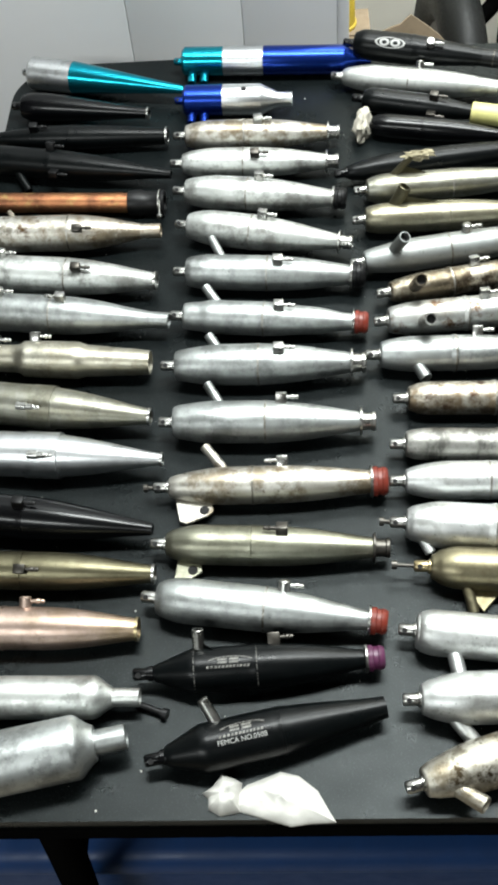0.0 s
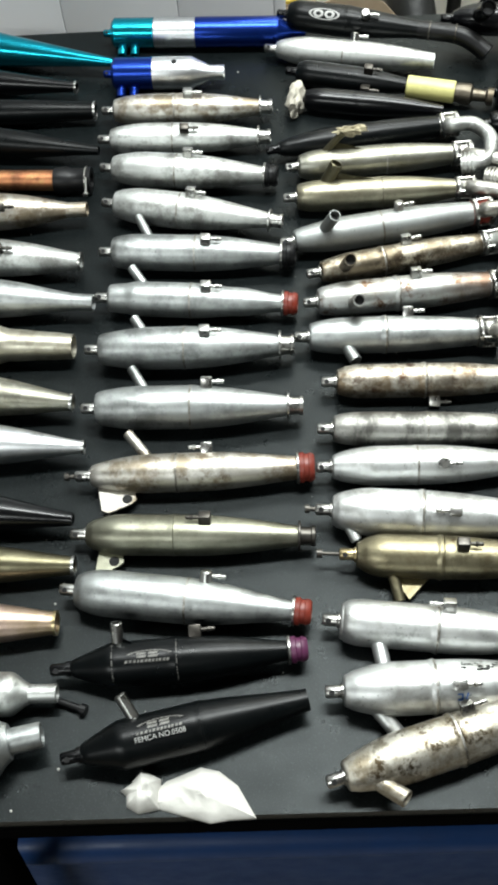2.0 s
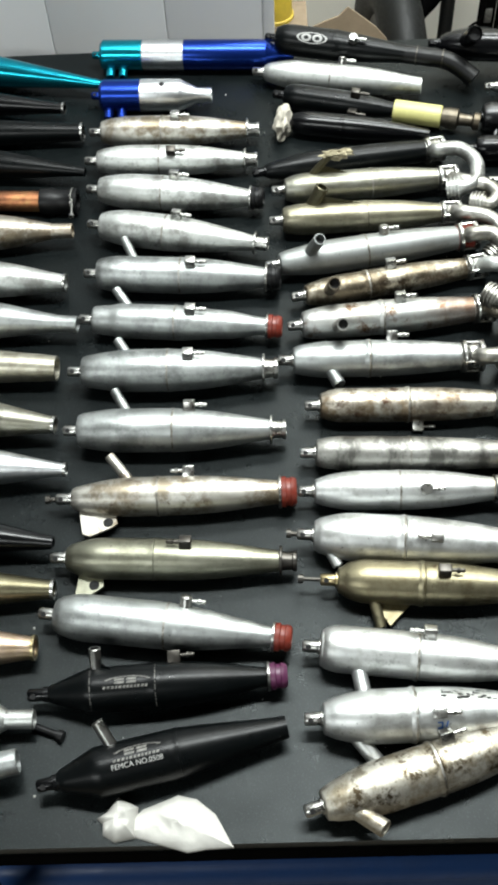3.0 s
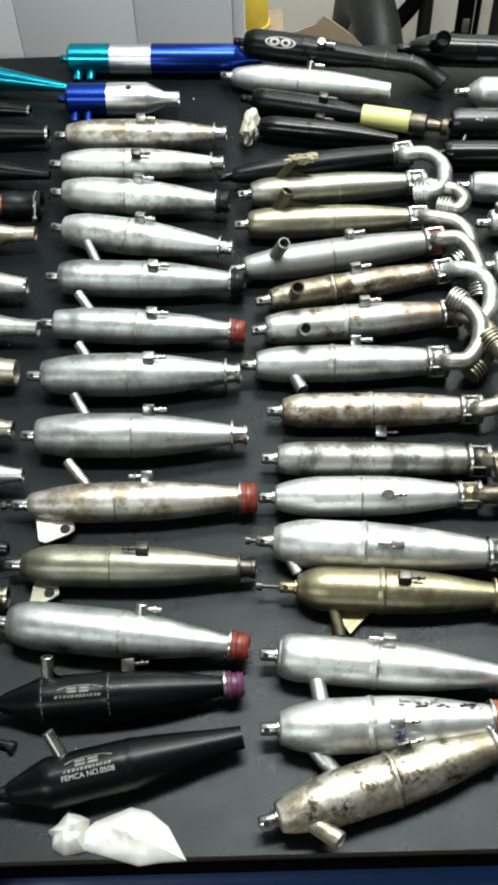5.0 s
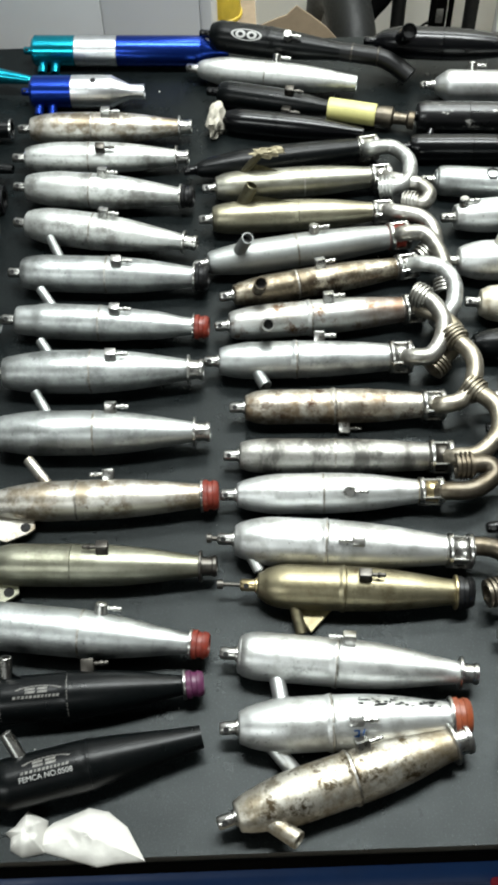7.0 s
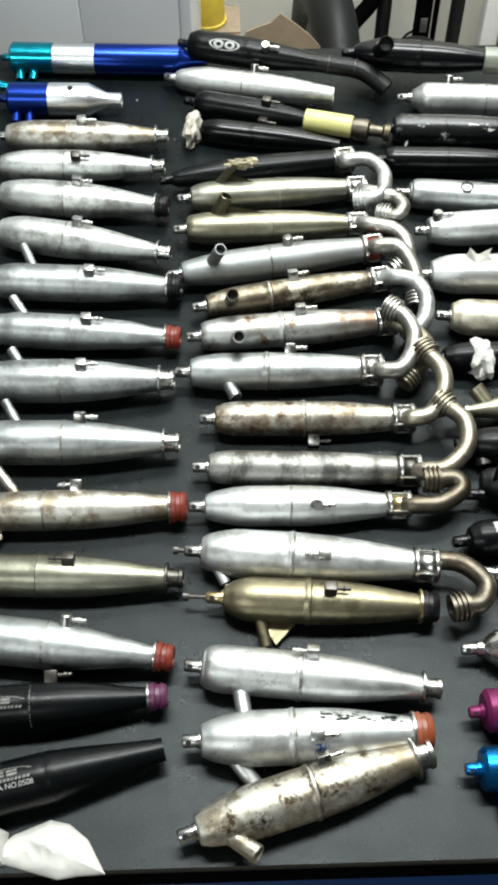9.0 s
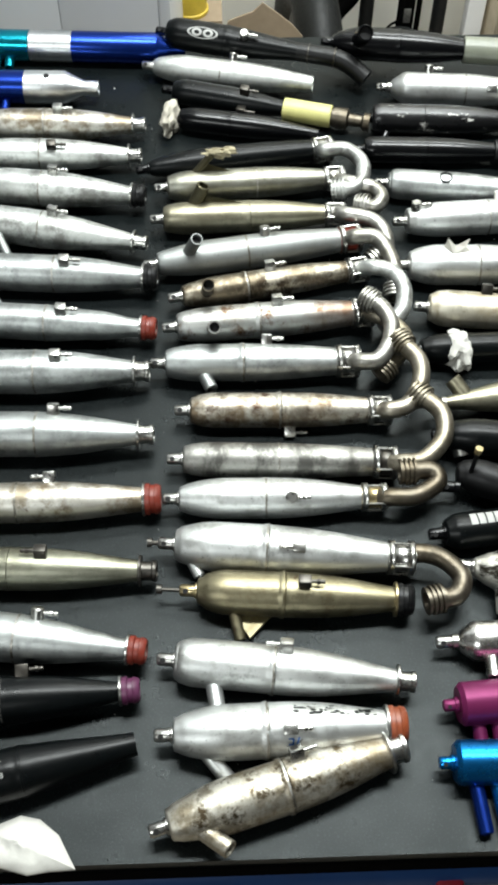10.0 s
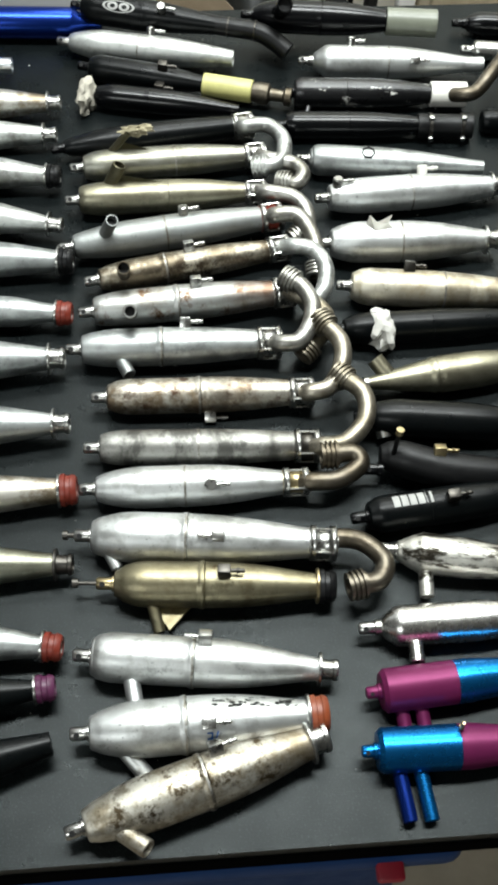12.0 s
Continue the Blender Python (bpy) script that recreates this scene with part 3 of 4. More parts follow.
        for dx in (0.006, 0.03):
            part("clamp_ring", lathe(ring_points(L + dx, 0.0089, 0.0016, 0.007), 28), DARKMETAL, b)
    elif end == "coupler":
        q = fr + 0.0022
        c = part("rubber_coupler", lathe([(L - 0.004, 0), (L - 0.004, q), (L, q + 0.0008), (L + 0.003, q), (L + 0.036, q), (L + 0.038, q + 0.0012), (L + 0.042, q + 0.0008), (L + 0.042, q - 0.002), (L + 0.03, q - 0.002), (L + 0.03, 0)], 32), RUBBER, ob)
        for dx in (0.005, 0.032):
            part("clamp_ring", lathe(ring_points(L + dx, q + 0.001, 0.003, q - 0.002), 32), DARKMETAL, c)
            part("clamp_screw", box(0.004, 0.004, 0.004, 0.0006, (L + dx + 0.0015, -q * 0.35, q + 0.001)), STEEL, c)
            part("clamp_screw", box(0.004, 0.004, 0.004, 0.0006, (L + dx + 0.0015, -q - 0.002, -q * 0.4)), STEEL, c)
    elif end.endswith("clamp"):
        cm, rm = {"clamp": (STEEL, STEEL), "redclamp": (RED, STEEL), "blueclamp": (DARKMETAL, STEEL), "brassclamp": (BRASS, STEEL)}[end]
        coupling(L - 0.002, max(fr * 1.05, 0.0078), cm, rm, ob)
    # header
    if elbow:
        em = elbow_mat or (ALU if mat in (BLACK, BROWNED) else (TARNISH if mat in (RUSTY, MOTTLE, RUSTSIL) else HEADER))
        first = (L + 0.008, 0, 0)
        line = [first] + [tuple(p) for p in elbow]
        h = part("header", sweep(line, 0.0062, 20), em, ob, "bent header tube")
        if len(elbow) > 3 and end != "whitesleeve":
            m, ln = along(elbow[-2], elbow[-1])
            fl = [(ln - 0.006, 0), (ln - 0.006, 0.0072), (ln - 0.004, 0.0072)]
            for k in range(3):
                fl += [(ln - 0.004 + k * 0.003, 0.0094), (ln - 0.0026 + k * 0.003, 0.0094), (ln - 0.0022 + k * 0.003, 0.0076), (ln - 0.0012 + k * 0.003, 0.0076)]
            fl += [(ln + 0.005, 0.0088), (ln + 0.0065, 0.0088), (ln + 0.0065, 0.0055), (ln - 0.002, 0.0055), (ln - 0.002, 0)]
            part("header_flange", lathe(fl, 28, m), em, h)
    # fittings and outlets
    for fx, ang, way, kind in nip:
        rr = r * body_radius(min(max(fx / L, 0), 1), prof)
        fitting(kind, rr, fx, ang, way, ob)
    for p, q, sr in stub:
        m, ln = along(p, q)
        out = part("outlet", lathe(tube_points(ln, sr, 0.0009 if sr < 0.005 else 0.0014, 0.016), 24, m), DEEPOLIVE if web and mat is not BLACK else (mat if mat is not BLACK or y > 0.5 else STEEL), ob)
        if sr > 0.002:
            # black disc paints the shade deep inside the open tube
            part("bore", lathe([(ln - 0.006, 0), (ln - 0.006, sr - 0.0008), (ln - 0.0054, sr - 0.0008), (ln - 0.0054, 0)], 20, m), HOLE, out)
        if sr < 0.002:
            part("pin", lathe([(ln - 0.002, 0), (ln - 0.002, 0.0026), (ln + 0.002, 0.0026), (ln + 0.002, 0)], 12, m), BRASS, ob)
    if plate:
        a, b = plate[0] * L, plate[1] * L
        bm = prism([(a, -r * 0.5), (b, -r * 0.5), (b + 0.002, -r - 0.004), (b - 0.002, -r - 0.0075), ((a + b) / 2 - 0.004, -r - 0.014), ((a + b) / 2 - 0.009, -r - 0.012)], -r * 0.55, -r * 0.55 + 0.0024, 0.0005)
        bracket = part("bracket", bm, mat, ob, "flat mounting bracket with a hole", smooth=False)
        # hole drawn as a black plug, as dark as its shaded inside
        part("bracket_hole", lathe([(-0.0018, 0), (-0.0018, 0.0034), (0.0018, 0.0034), (0.0018, 0)], 20, Matrix.Translation((b - 0.0045, -r - 0.0035, -r * 0.55 + 0.0012)) @ Matrix.Rotation(radians(90), 4, "Y")), HOLE, bracket)
    if gusset:
        a, b = gusset[0] * L, gusset[1] * L
        part("gusset", prism([(a, -r * 0.6), (b, -r * 0.6), ((a * 0.55 + b * 0.45), -r - 0.013)], -r * 0.7, -r * 0.7 + 0.002, 0.0004), mat, ob, "triangular mounting plate", smooth=False)
    if web:
        p, q = Vector(stub[0][0]), Vector(stub[0][1])
        bm = bmesh.new()
        f = bm.faces.new([bm.verts.new(v) for v in (p * 0.3 + q * 0.7, p, Vector((p.x + web, 0.0, r * 0.85)))])
        bmesh.ops.solidify(bm, geom=[f], thickness=0.0016)
        part("web", bm, mat if mat is BLACK else DEEPOLIVE, ob, "triangular stiffening web", smooth=False)
    if rag:
        q = Vector(stub[0][1])
        bm = bmesh.new()
        bmesh.ops.create_icosphere(bm, subdivisions=3, radius=1)
        for v in bm.verts:
            k = 0.7 + 0.5 * noise.noise(v.co * 2.3) + 0.35 * noise.noise(v.co * 6)
            v.co = q + Vector((0.007 + v.co.x * 0.016 * k, v.co.y * 0.005 * k, 0.001 + v.co.z * 0.006 * k))
        part("rag", bm, RAG, ob, "torn beige tape", smooth=False)
    if hole:
        m = Matrix.Translation((hole[0] * L, 0, 0)) @ Matrix.Rotation(radians(hole[1]), 4, "X") @ Matrix.Translation((0, 0, r * body_radius(hole[0], prof)))
        part("rust_hole", lathe([(-0.002, 0), (-0.002, 0.0055), (0.0003, 0.0058), (0.0003, 0.0046), (-0.0005, 0.004), (-0.0005, 0)], 7, m @ Matrix.Rotation(radians(-90), 4, "Y")), HOLE, ob)
    if tape:
        bm = bmesh.new()
        tx = tape[0] * L
        vs = [bm.verts.new(p) for p in ((tx - .006, .004, r), (tx - .004, .005, r + .008), (tx + .002, .002, r + .003), (tx + .013, .005, r + .008), (tx + .010, .001, r + .003), (tx + .016, -.002, r - .001), (tx, -.004, r - .0006))]
        bm.faces.new(vs)
        bmesh.ops.solidify(bm, geom=bm.faces[:], thickness=0.0012)
        part("torn_tape", bm, WHITESLEEVE, ob, "torn white tape", smooth=False)
    if wrap:
        paper_wrap(ob, -0.008 if y > 0.5 else 0.028, r, 0.021 if y > 0.5 else 0.019, 3 if y > 0.5 else 8)
    if print_ == "lion":
        worn_badge(body, r, 0.036, -4, WORN_INK)
        rng = random.Random(7)
        for u in (0.21, 0.5):
            bent_strokes([(u * L, a + rng.uniform(-3, 3), 0.0005, rng.uniform(0.0006, 0.0026), 0.0) for a in range(-75, 40, 9)], body, lambda q: r * body_radius(q / L, prof) + 0.0003, WORN_INK)
    elif print_ == "number":
        worn_badge(body, r, 0.035, 10, WORN_INK)
        lettering("FEMCA NO.0508", 0.0042, body, r, 0.034, -24, WHITE_INK)
    elif print_ == "oval":
        bm = bmesh.new()
        ring = []
        for k in range(32):
            a = 2 * math.pi * k / 32
            ring.append([(0.036 + s * 0.0145 * math.cos(a), s * 0.0052 * math.sin(a)) for s in (1.0, 0.86)])
        def bent(px, py):
            a = radians(-38) + py / r
            return bm.verts.new((px, (r + 0.0002) * math.sin(a), (r + 0.0002) * math.cos(a)))
        loops = [[bent(*p[j]) for p in ring] for j in (0, 1)]
        for k in range(32):
            bm.faces.new((loops[0][k], loops[0][(k + 1) % 32], loops[1][(k + 1) % 32], loops[1][k]))
        for cx in (0.0305, 0.041):
            inner = [[bent(cx + s * 0.0048 * math.cos(2 * math.pi * k / 20), s * 0.0036 * math.sin(2 * math.pi * k / 20)) for k in range(20)] for s in (1.0, 0.5)]
            for k in range(20):
                bm.faces.new((inner[0][k], inner[0][(k + 1) % 20], inner[1][(k + 1) % 20], inner[1][k]))
        part("mark", bm, WHITE_INK, body, "white oval mark", smooth=False)
    elif print_ == "chips":
        rng = random.Random(4)

        def skin(q):
            return r * body_radius(q / L, prof) + 0.0002
        bent_strokes([(rng.uniform(0.55, 0.94) * L, rng.gauss(24, 7), rng.uniform(0.0007, 0.0032), rng.uniform(0.0004, 0.0013), rng.uniform(-0.001, 0.001)) for _ in range(52)], body, skin, BLACK)
        bent_strokes([(0.0655, -38, 0.0032, 0.0009, 0.0), (0.0675, -44, 0.001, 0.0034, 0.0004), (0.0655, -50, 0.0032, 0.0009, 0.0), (0.070, -42, 0.0008, 0.004, 0.0012)], body, skin, BLUE_INK)
    elif print_ == "label":
        label_block(body, r, 0.0155, 0.044, 6, WHITE_INK)
    return ob


# ---- canisters turned from coloured metal ----
def canister(label, x, y, yaw, r, sections, feet=(), stud_mat=None, hole=0.0, pin=0.0):
    ob = tagged(new("muffler_canister"), label, "exhaust canister", "anodised canisters")
    ob.matrix_basis = pose(x, y, TOP + r, 0, 0, yaw)
    for name, mat, pts in sections:
        part(name, lathe(pts, 48), mat, ob)
    if stud_mat:
        s = part("stud", lathe([(0.002, 0), (0.002, 0.0048), (-0.002, 0.0046), (-0.0022, 0.0036), (-0.0078, 0.0036), (-0.0087, 0.0029), (-0.0087, 0)], 24), stud_mat, ob)
        # drilled hole as a black plug, shade given by colour
        part("cross_hole", lathe([(-0.0036, 0), (-0.0036, 0.0012), (0.0036, 0.0012), (0.0036, 0)], 12, Matrix.Translation((-0.0056, 0, 0)) @ Matrix.Rotation(radians(35), 4, "X") @ Matrix.Rotation(radians(90), 4, "Y")), HOLE, s)
    for fx, mat, ln, slant in feet:
        m, d = along((fx, -r * 0.5, -r * 0.35), (fx + slant, -r - ln, -r + 0.0045))
        part("outlet", lathe(tube_points(d, 0.0042, 0.0009, 0.012), 24, m), mat, ob)
    if pin:
        part("pressure_pin", lathe([(0, 0), (0, 0.0016), (0.004, 0.0016), (0.0042, 0.0011), (0.0085, 0.0014), (0.0095, 0.0008), (0.0095, 0)], 14, Matrix.Translation((pin, 0.007, r - 0.003)) @ Matrix.Rotation(radians(-90), 4, "Y")), BRASS, ob, "small brass barb")
    if hole:
        m = Matrix.Translation((hole, 0, 0)) @ Matrix.Rotation(radians(12), 4, "X") @ Matrix.Translation((0, 0, r))
        # vent drawn as a black disc in place of its inner shade
        part("vent_hole", lathe([(-0.001, 0), (-0.001, 0.0026), (0.0004, 0.0026), (0.0004, 0)], 16, m @ Matrix.Rotation(radians(-90), 4, "Y")), HOLE, ob)
    return ob


def cyl(x0, x1, r, e=0.0008):
    return [(x0, 0), (x0, r - e), (x0 + e, r), (x1 - 0.0002, r), (x1, r - 0.0003), (x1, 0)]


R1 = 0.0140
canister("long canister in teal, bare silver and dark blue", -0.1744, 0.7321, -3.6, R1, [
    ("rear_section", TEAL_AN, cyl(0, 0.040, R1, 0.0025)), ("middle_section", BRIGHT, cyl(0.040, 0.080, R1)),
    ("front_section", BLUE_AN, [(0.080, 0), (0.080, R1), (0.158, R1), (0.159, R1 - 0.0005), (0.172, 0.0056), (0.1845, 0.0056), (0.1845, 0.004), (0.172, 0.004), (0.172, 0)])],
    ((0.010, TEAL_AN, 0.008, 0.0), (0.022, TEAL_AN, 0.008, 0.0)), TEAL_AN)
R2 = 0.0145
canister("short canister in dark blue and bare silver", -0.1704, 0.6691, -3.0, R2, [
    ("rear_section", BLUE_AN, cyl(0, 0.0375, R2, 0.0025)),
    ("front_section", BRIGHT, [(0.0375, 0), (0.0375, R2), (0.073, R2), (0.074, R2 - 0.0005), (0.0895, 0.0066), (0.1028, 0.0066), (0.1028, 0.005), (0.089, 0.005), (0.089, 0)])],
    ((0.008, BLUE_AN, 0.007, 0.0), (0.020, BLUE_AN, 0.007, 0.0)), BLUE_AN, 0.058)
R3 = 0.0154
canister("silver canister with a long teal cone", -0.3249, 0.7248, -14.5, R3, [
    ("rear_section", BRIGHT, cyl(0, 0.0455, R3, 0.0025)), ("cone", TEAL_AN, [(0.0455, 0), (0.0455, R3), (0.156, 0.004), (0.1585, 0.0036), (0.1585, 0.0026), (0.15, 0.0026), (0.15, 0)])],
    (), BRIGHT)
R4 = 0.0128
canister("purple canister with a light blue cone", 0.1700, 0.0805, 3.6, R4, [
    ("rear_section", PURPLE_AN, cyl(0, 0.0440, R4, 0.0025)), ("cone", SKY_AN, [(0.0440, 0), (0.0440, R4), (0.052, R4), (0.115, 0.0065), (0.13, 0.0065), (0.13, 0.005), (0.115, 0.005), (0.115, 0)])],
    ((0.011, PURPLE_AN, 0.009, 0.0), (0.0225, PURPLE_AN, 0.009, 0.0)), PURPLE_AN)
canister("light blue canister with a purple cone", 0.1628, 0.0461, -1.0, R4, [
    ("rear_section", SKY_AN, cyl(0, 0.046, R4, 0.0025)), ("cone", PURPLE_AN, [(0.046, 0), (0.046, R4), (0.054, R4), (0.115, 0.0065), (0.13, 0.0065), (0.13, 0.005), (0.115, 0.005), (0.115, 0)])],
    ((0.0115, BLUE_AN, 0.025, 0.0035), (0.0235, SKY_AN, 0.025, 0.0035)), SKY_AN, pin=0.047)


# ---- paper bag, rod, crumbs ----
def pillow(outline, centre, height, crease, seed, base=TOP):
    """A crumpled paper bag on a flat outline: rings that shrink to its middle and rise."""
    rim = []
    for (ax, ay), (bx, by) in zip(outline, outline[1:] + outline[:1]):
        rim += [Vector((ax + (bx - ax) * k / 9, ay + (by - ay) * k / 9, 0)) for k in range(9)]
    mid = Vector((*centre, 0))
    bm = bmesh.new()
    rings = []
    steps = 22
    for k in range(steps):
        s = 1 - k / steps
        ring = []
        for p in rim:
            q = mid + (p - mid) * s
            h = height * (1 - s ** 2.2) ** 0.8 + 0.0008
            f1 = 1 - abs(noise.noise(Vector((q.x * 45, q.y * 70, seed)))) * 2
            f2 = 1 - abs(noise.noise(Vector((q.x * 150, q.y * 120, seed + 4)))) * 2
            ring.append(bm.verts.new((q.x, q.y, base + h + (1 - s * 0.8) * crease * (0.7 * f1 + 0.3 * f2 - 0.4))))
        rings.append(ring)
    top = bm.verts.new((mid.x, mid.y, base + height + crease * (0.7 * (1 - abs(noise.noise(Vector((mid.x * 45, mid.y * 70, seed)))) * 2) + 0.3 * (1 - abs(noise.noise(Vector((mid.x * 150, mid.y * 120, seed + 4)))) * 2) - 0.4)))
    n = len(rim)
    for a, b in zip(rings, rings[1:]):
        for i in range(n):
            bm.faces.new((a[i], a[(i + 1) % n], b[(i + 1) % n], b[i]))
    for i in range(n):
        bm.faces.new((rings[-1][i], rings[-1][(i + 1) % n], top))
    low = [bm.verts.new((p.x, p.y, base + 0.0004)) for p in rim]
    for i in range(n):
        bm.faces.new((low[i], low[(i + 1) % n], rings[0][(i + 1) % n], rings[0][i]))
    return bm


def paper_bag():
    ob = tagged(new("paper_bag"), "crumpled white paper bag at the table's front edge", "paper bag")
    part("pouch", pillow([(-0.112, 0.014), (-0.104, 0.0205), (-0.084, 0.028), (-0.073, 0.0255), (-0.062, 0.0165), (-0.0515, -0.0024), (-0.0665, -0.0030), (-0.078, -0.0045), (-0.1066, 0.0038), (-0.113, 0.007)], (-0.084, 0.011), 0.007, 0.0034, 2), PAPER, ob)
    part("twisted_neck", pillow([(-0.131, 0.0155), (-0.125, 0.0195), (-0.119, 0.0275), (-0.107, 0.0215), (-0.108, 0.012), (-0.108, 0.004), (-0.120, 0.002), (-0.127, 0.006), (-0.1275, 0.0125)], (-0.117, 0.013), 0.010, 0.0075, 9), PAPER, ob)


paper_bag()
rod = tagged(part("bolt", lathe([(0, 0), (0, 0.0022), (0.018, 0.0022), (0.018, 0.0036), (0.0215, 0.0036), (0.0215, 0)], 16), RUBBER), "small dark steel bolt lying on the table", "bolt")
rod.matrix_basis = pose(-0.1745, 0.0718, TOP + 0.0036, 0, 0, -21)


def crumbs():
    bm = bmesh.new()
    rng = random.Random(11)
    spots = [(-0.1948, 0.006), (-0.1690, 0.0296), (-0.1804, 0.1381), (-0.0557, 0.682)]
    spots += [(rng.uniform(-0.32, 0.36), rng.uniform(0.01, 0.74)) for _ in range(60)]
    for k, (px, py) in enumerate(spots):
        size = 0.0009 if k < 4 else rng.uniform(0.0002, 0.0005)
        bmesh.ops.create_icosphere(bm, subdivisions=1, radius=size, matrix=Matrix.Translation((px, py, TOP + size * 0.6)))
    tagged(part("crumbs", bm, PAPER, smooth=False), "pale crumbs of dirt on the tabletop", "dirt", kind="stuff")


crumbs()


# ---- behind and below the table ----
def white_cabinet():
    cab = tagged(new("white_cabinet"), "white panelled cabinet behind the table", "cabinet")
    for x0, x1 in ((-0.92, -0.2396), (-0.239, -0.1186), (-0.118, -0.0186)):
        part("panel", box(x1 - x0, 0.02, 1.9, 0.001, ((x0 + x1) / 2, 0.84, 0.97)), PANEL, cab)
    part("corner_post", box(0.012, 0.024, 1.9, 0.002, (-0.0122, 0.841, 0.97)), PANEL, cab, "white corner post")
    part("body", box(0.9, 0.42, 1.9, 0.002, (-0.4564, 1.062, 0.95)), PANEL, cab)


def cardboard_box():
    ob = tagged(new("cardboard_box"), "torn open brown cardboard box", "box")
    part("front_side", box(0.222, 0.004, 0.362, 0.0, (0.069, 1.30, 0.181)), CARD, ob, smooth=False)
    part("back_side", box(0.222, 0.004, 0.29, 0.0, (0.069, 1.45, 0.145)), CARD, ob, smooth=False)
    for x in (-0.04, 0.178):
        part("side", box(0.004, 0.145, 0.29, 0.0, (x, 1.375, 0.145)), CARD, ob, smooth=False)
    part("bottom", box(0.212, 0.144, 0.004, 0.0, (0.069, 1.375, 0.003)), CARD, ob, smooth=False)
    upright = Matrix.Translation((0, 1.301, 0.362)) @ Matrix.Rotation(radians(82), 4, "X")
    bm = prism([(0.052, 0), (0.179, 0), (0.174, 0.012), (0.158, 0.03), (0.138, 0.046), (0.113, 0.064), (0.098, 0.05), (0.085, 0.046), (0.06, 0.036)], 0, 0.004)
    bm.transform(upright)
    part("flap", bm, CARD, ob, "raised torn flap", smooth=False)
    part("flap", box(0.092, 0.07, 0.004, 0.0, (0.006, 1.3375, 0.397)), CARD, ob, "closed flap", smooth=False)
    part("flap", box(0.092, 0.004, 0.034, 0.0, (0.006, 1.3005, 0.379)), CARD, ob, smooth=False)


def yellow_pot():
    ob = tagged(new("yellow_pot"), "yellow plastic pot upside down on the cardboard box", "pot")
    ob.matrix_basis = pose(0.003, 1.333, 0.399) @ Matrix.Rotation(radians(-90), 4, "Y")
    part("pot", lathe([(0, 0), (0, 0.0275), (0.001, 0.0285), (0.0055, 0.0285), (0.0065, 0.0262), (0.092, 0.0235), (0.095, 0.021), (0.095, 0)], 40), YELLOW_DEEP, ob)


def spare_wheel():
    ob = tagged(new("spare_wheel"), "black rubber wheel leaning on the wall", "wheel")
    ob.matrix_basis = pose(0.199, 1.42, 0.21, 0, 0, 5)
    bm = bmesh.new()
    n, k = 48, 14
    rings = []
    for i in range(n):
        a = 2 * math.pi * i / n
        ring = []
        for j in range(k):
            b = 2 * math.pi * j / k
            rr = 0.155 + 0.05 * math.cos(b) * (1 + 0.04 * (i % 2))
            ring.append(bm.verts.new((0.037 * math.sin(b), rr * math.cos(a), rr * math.sin(a))))
        rings.append(ring)
    for i in range(n):
        for j in range(k):
            bm.faces.new((rings[i][j], rings[(i + 1) % n][j], rings[(i + 1) % n][(j + 1) % k], rings[i][(j + 1) % k]))
    part("tyre", bm, TYRE, ob)
    part("hub", lathe([(-0.02, 0), (-0.02, 0.11), (0.02, 0.11), (0.02, 0)], 32), DARKMETAL, ob)


def hand_trolley():
    ob = tagged(new("hand_trolley"), "black steel hand trolley against the wall", "trolley")
    ob.matrix_basis = pose(-0.03, 0, 0)
    def bar(name, pts, r, mat=EDGE):
        part(name, sweep(pts, r, 12), mat, ob)
    bar("brace", [(0.222, 1.5, 0.14), (0.275, 1.5, 0.27), (0.315, 1.5, 0.34), (0.33, 1.5, 0.5)], 0.014)
    bar("post", [(0.335, 1.52, 0.0), (0.335, 1.52, 0.4), (0.335, 1.52, 0.9)], 0.0125, TYRE)
    bar("post", [(0.400, 1.5, 0.0), (0.400, 1.5, 0.4), (0.400, 1.5, 0.9)], 0.015)
    bar("post", [(0.428, 1.53, 0.0), (0.428, 1.53, 0.4), (0.428, 1.53, 0.9)], 0.005)
    bar("post", [(0.462, 1.52, 0.0), (0.462, 1.52, 0.4), (0.462, 1.52, 0.9)], 0.0125, TYRE)
    bar("cable", [(0.335, 1.47, 0.20), (0.365, 1.47, 0.27), (0.388, 1.47, 0.30), (0.395, 1.47, 0.42)], 0.0022)
    part("wheel", lathe([(-0.012, 0), (-0.012, 0.052), (-0.008, 0.06), (0.008, 0.06), (0.012, 0.052), (0.012, 0)], 32, Matrix.Translation((0.395, 1.46, 0.215)) @ Matrix.Rotation(radians(70), 4, "Z")), TYRE, ob)
    part("badge", box(0.012, 0.002, 0.026, 0.0006, (0.4, 1.484, 0.285)), WORN_INK, ob, "worn pale badge")


def wooden_crate():
    ob = tagged(new("wooden_crate"), "pale wooden crate near the wall", "crate")
    ob.matrix_basis = pose(-0.02, 0, 0)
    for k in range(4):
        part("board", box(0.42, 0.02, 0.085, 0.002, (0.74, 1.42, 0.05 + 0.09 * k)), CRATEWOOD, ob)
    part("side", box(0.02, 0.2, 0.36, 0.002, (0.54, 1.53, 0.18)), CRATEWOOD, ob)
    part("upright", box(0.03, 0.03, 0.9, 0.002, (0.508, 1.5, 0.45)), PANEL, ob, "white upright")


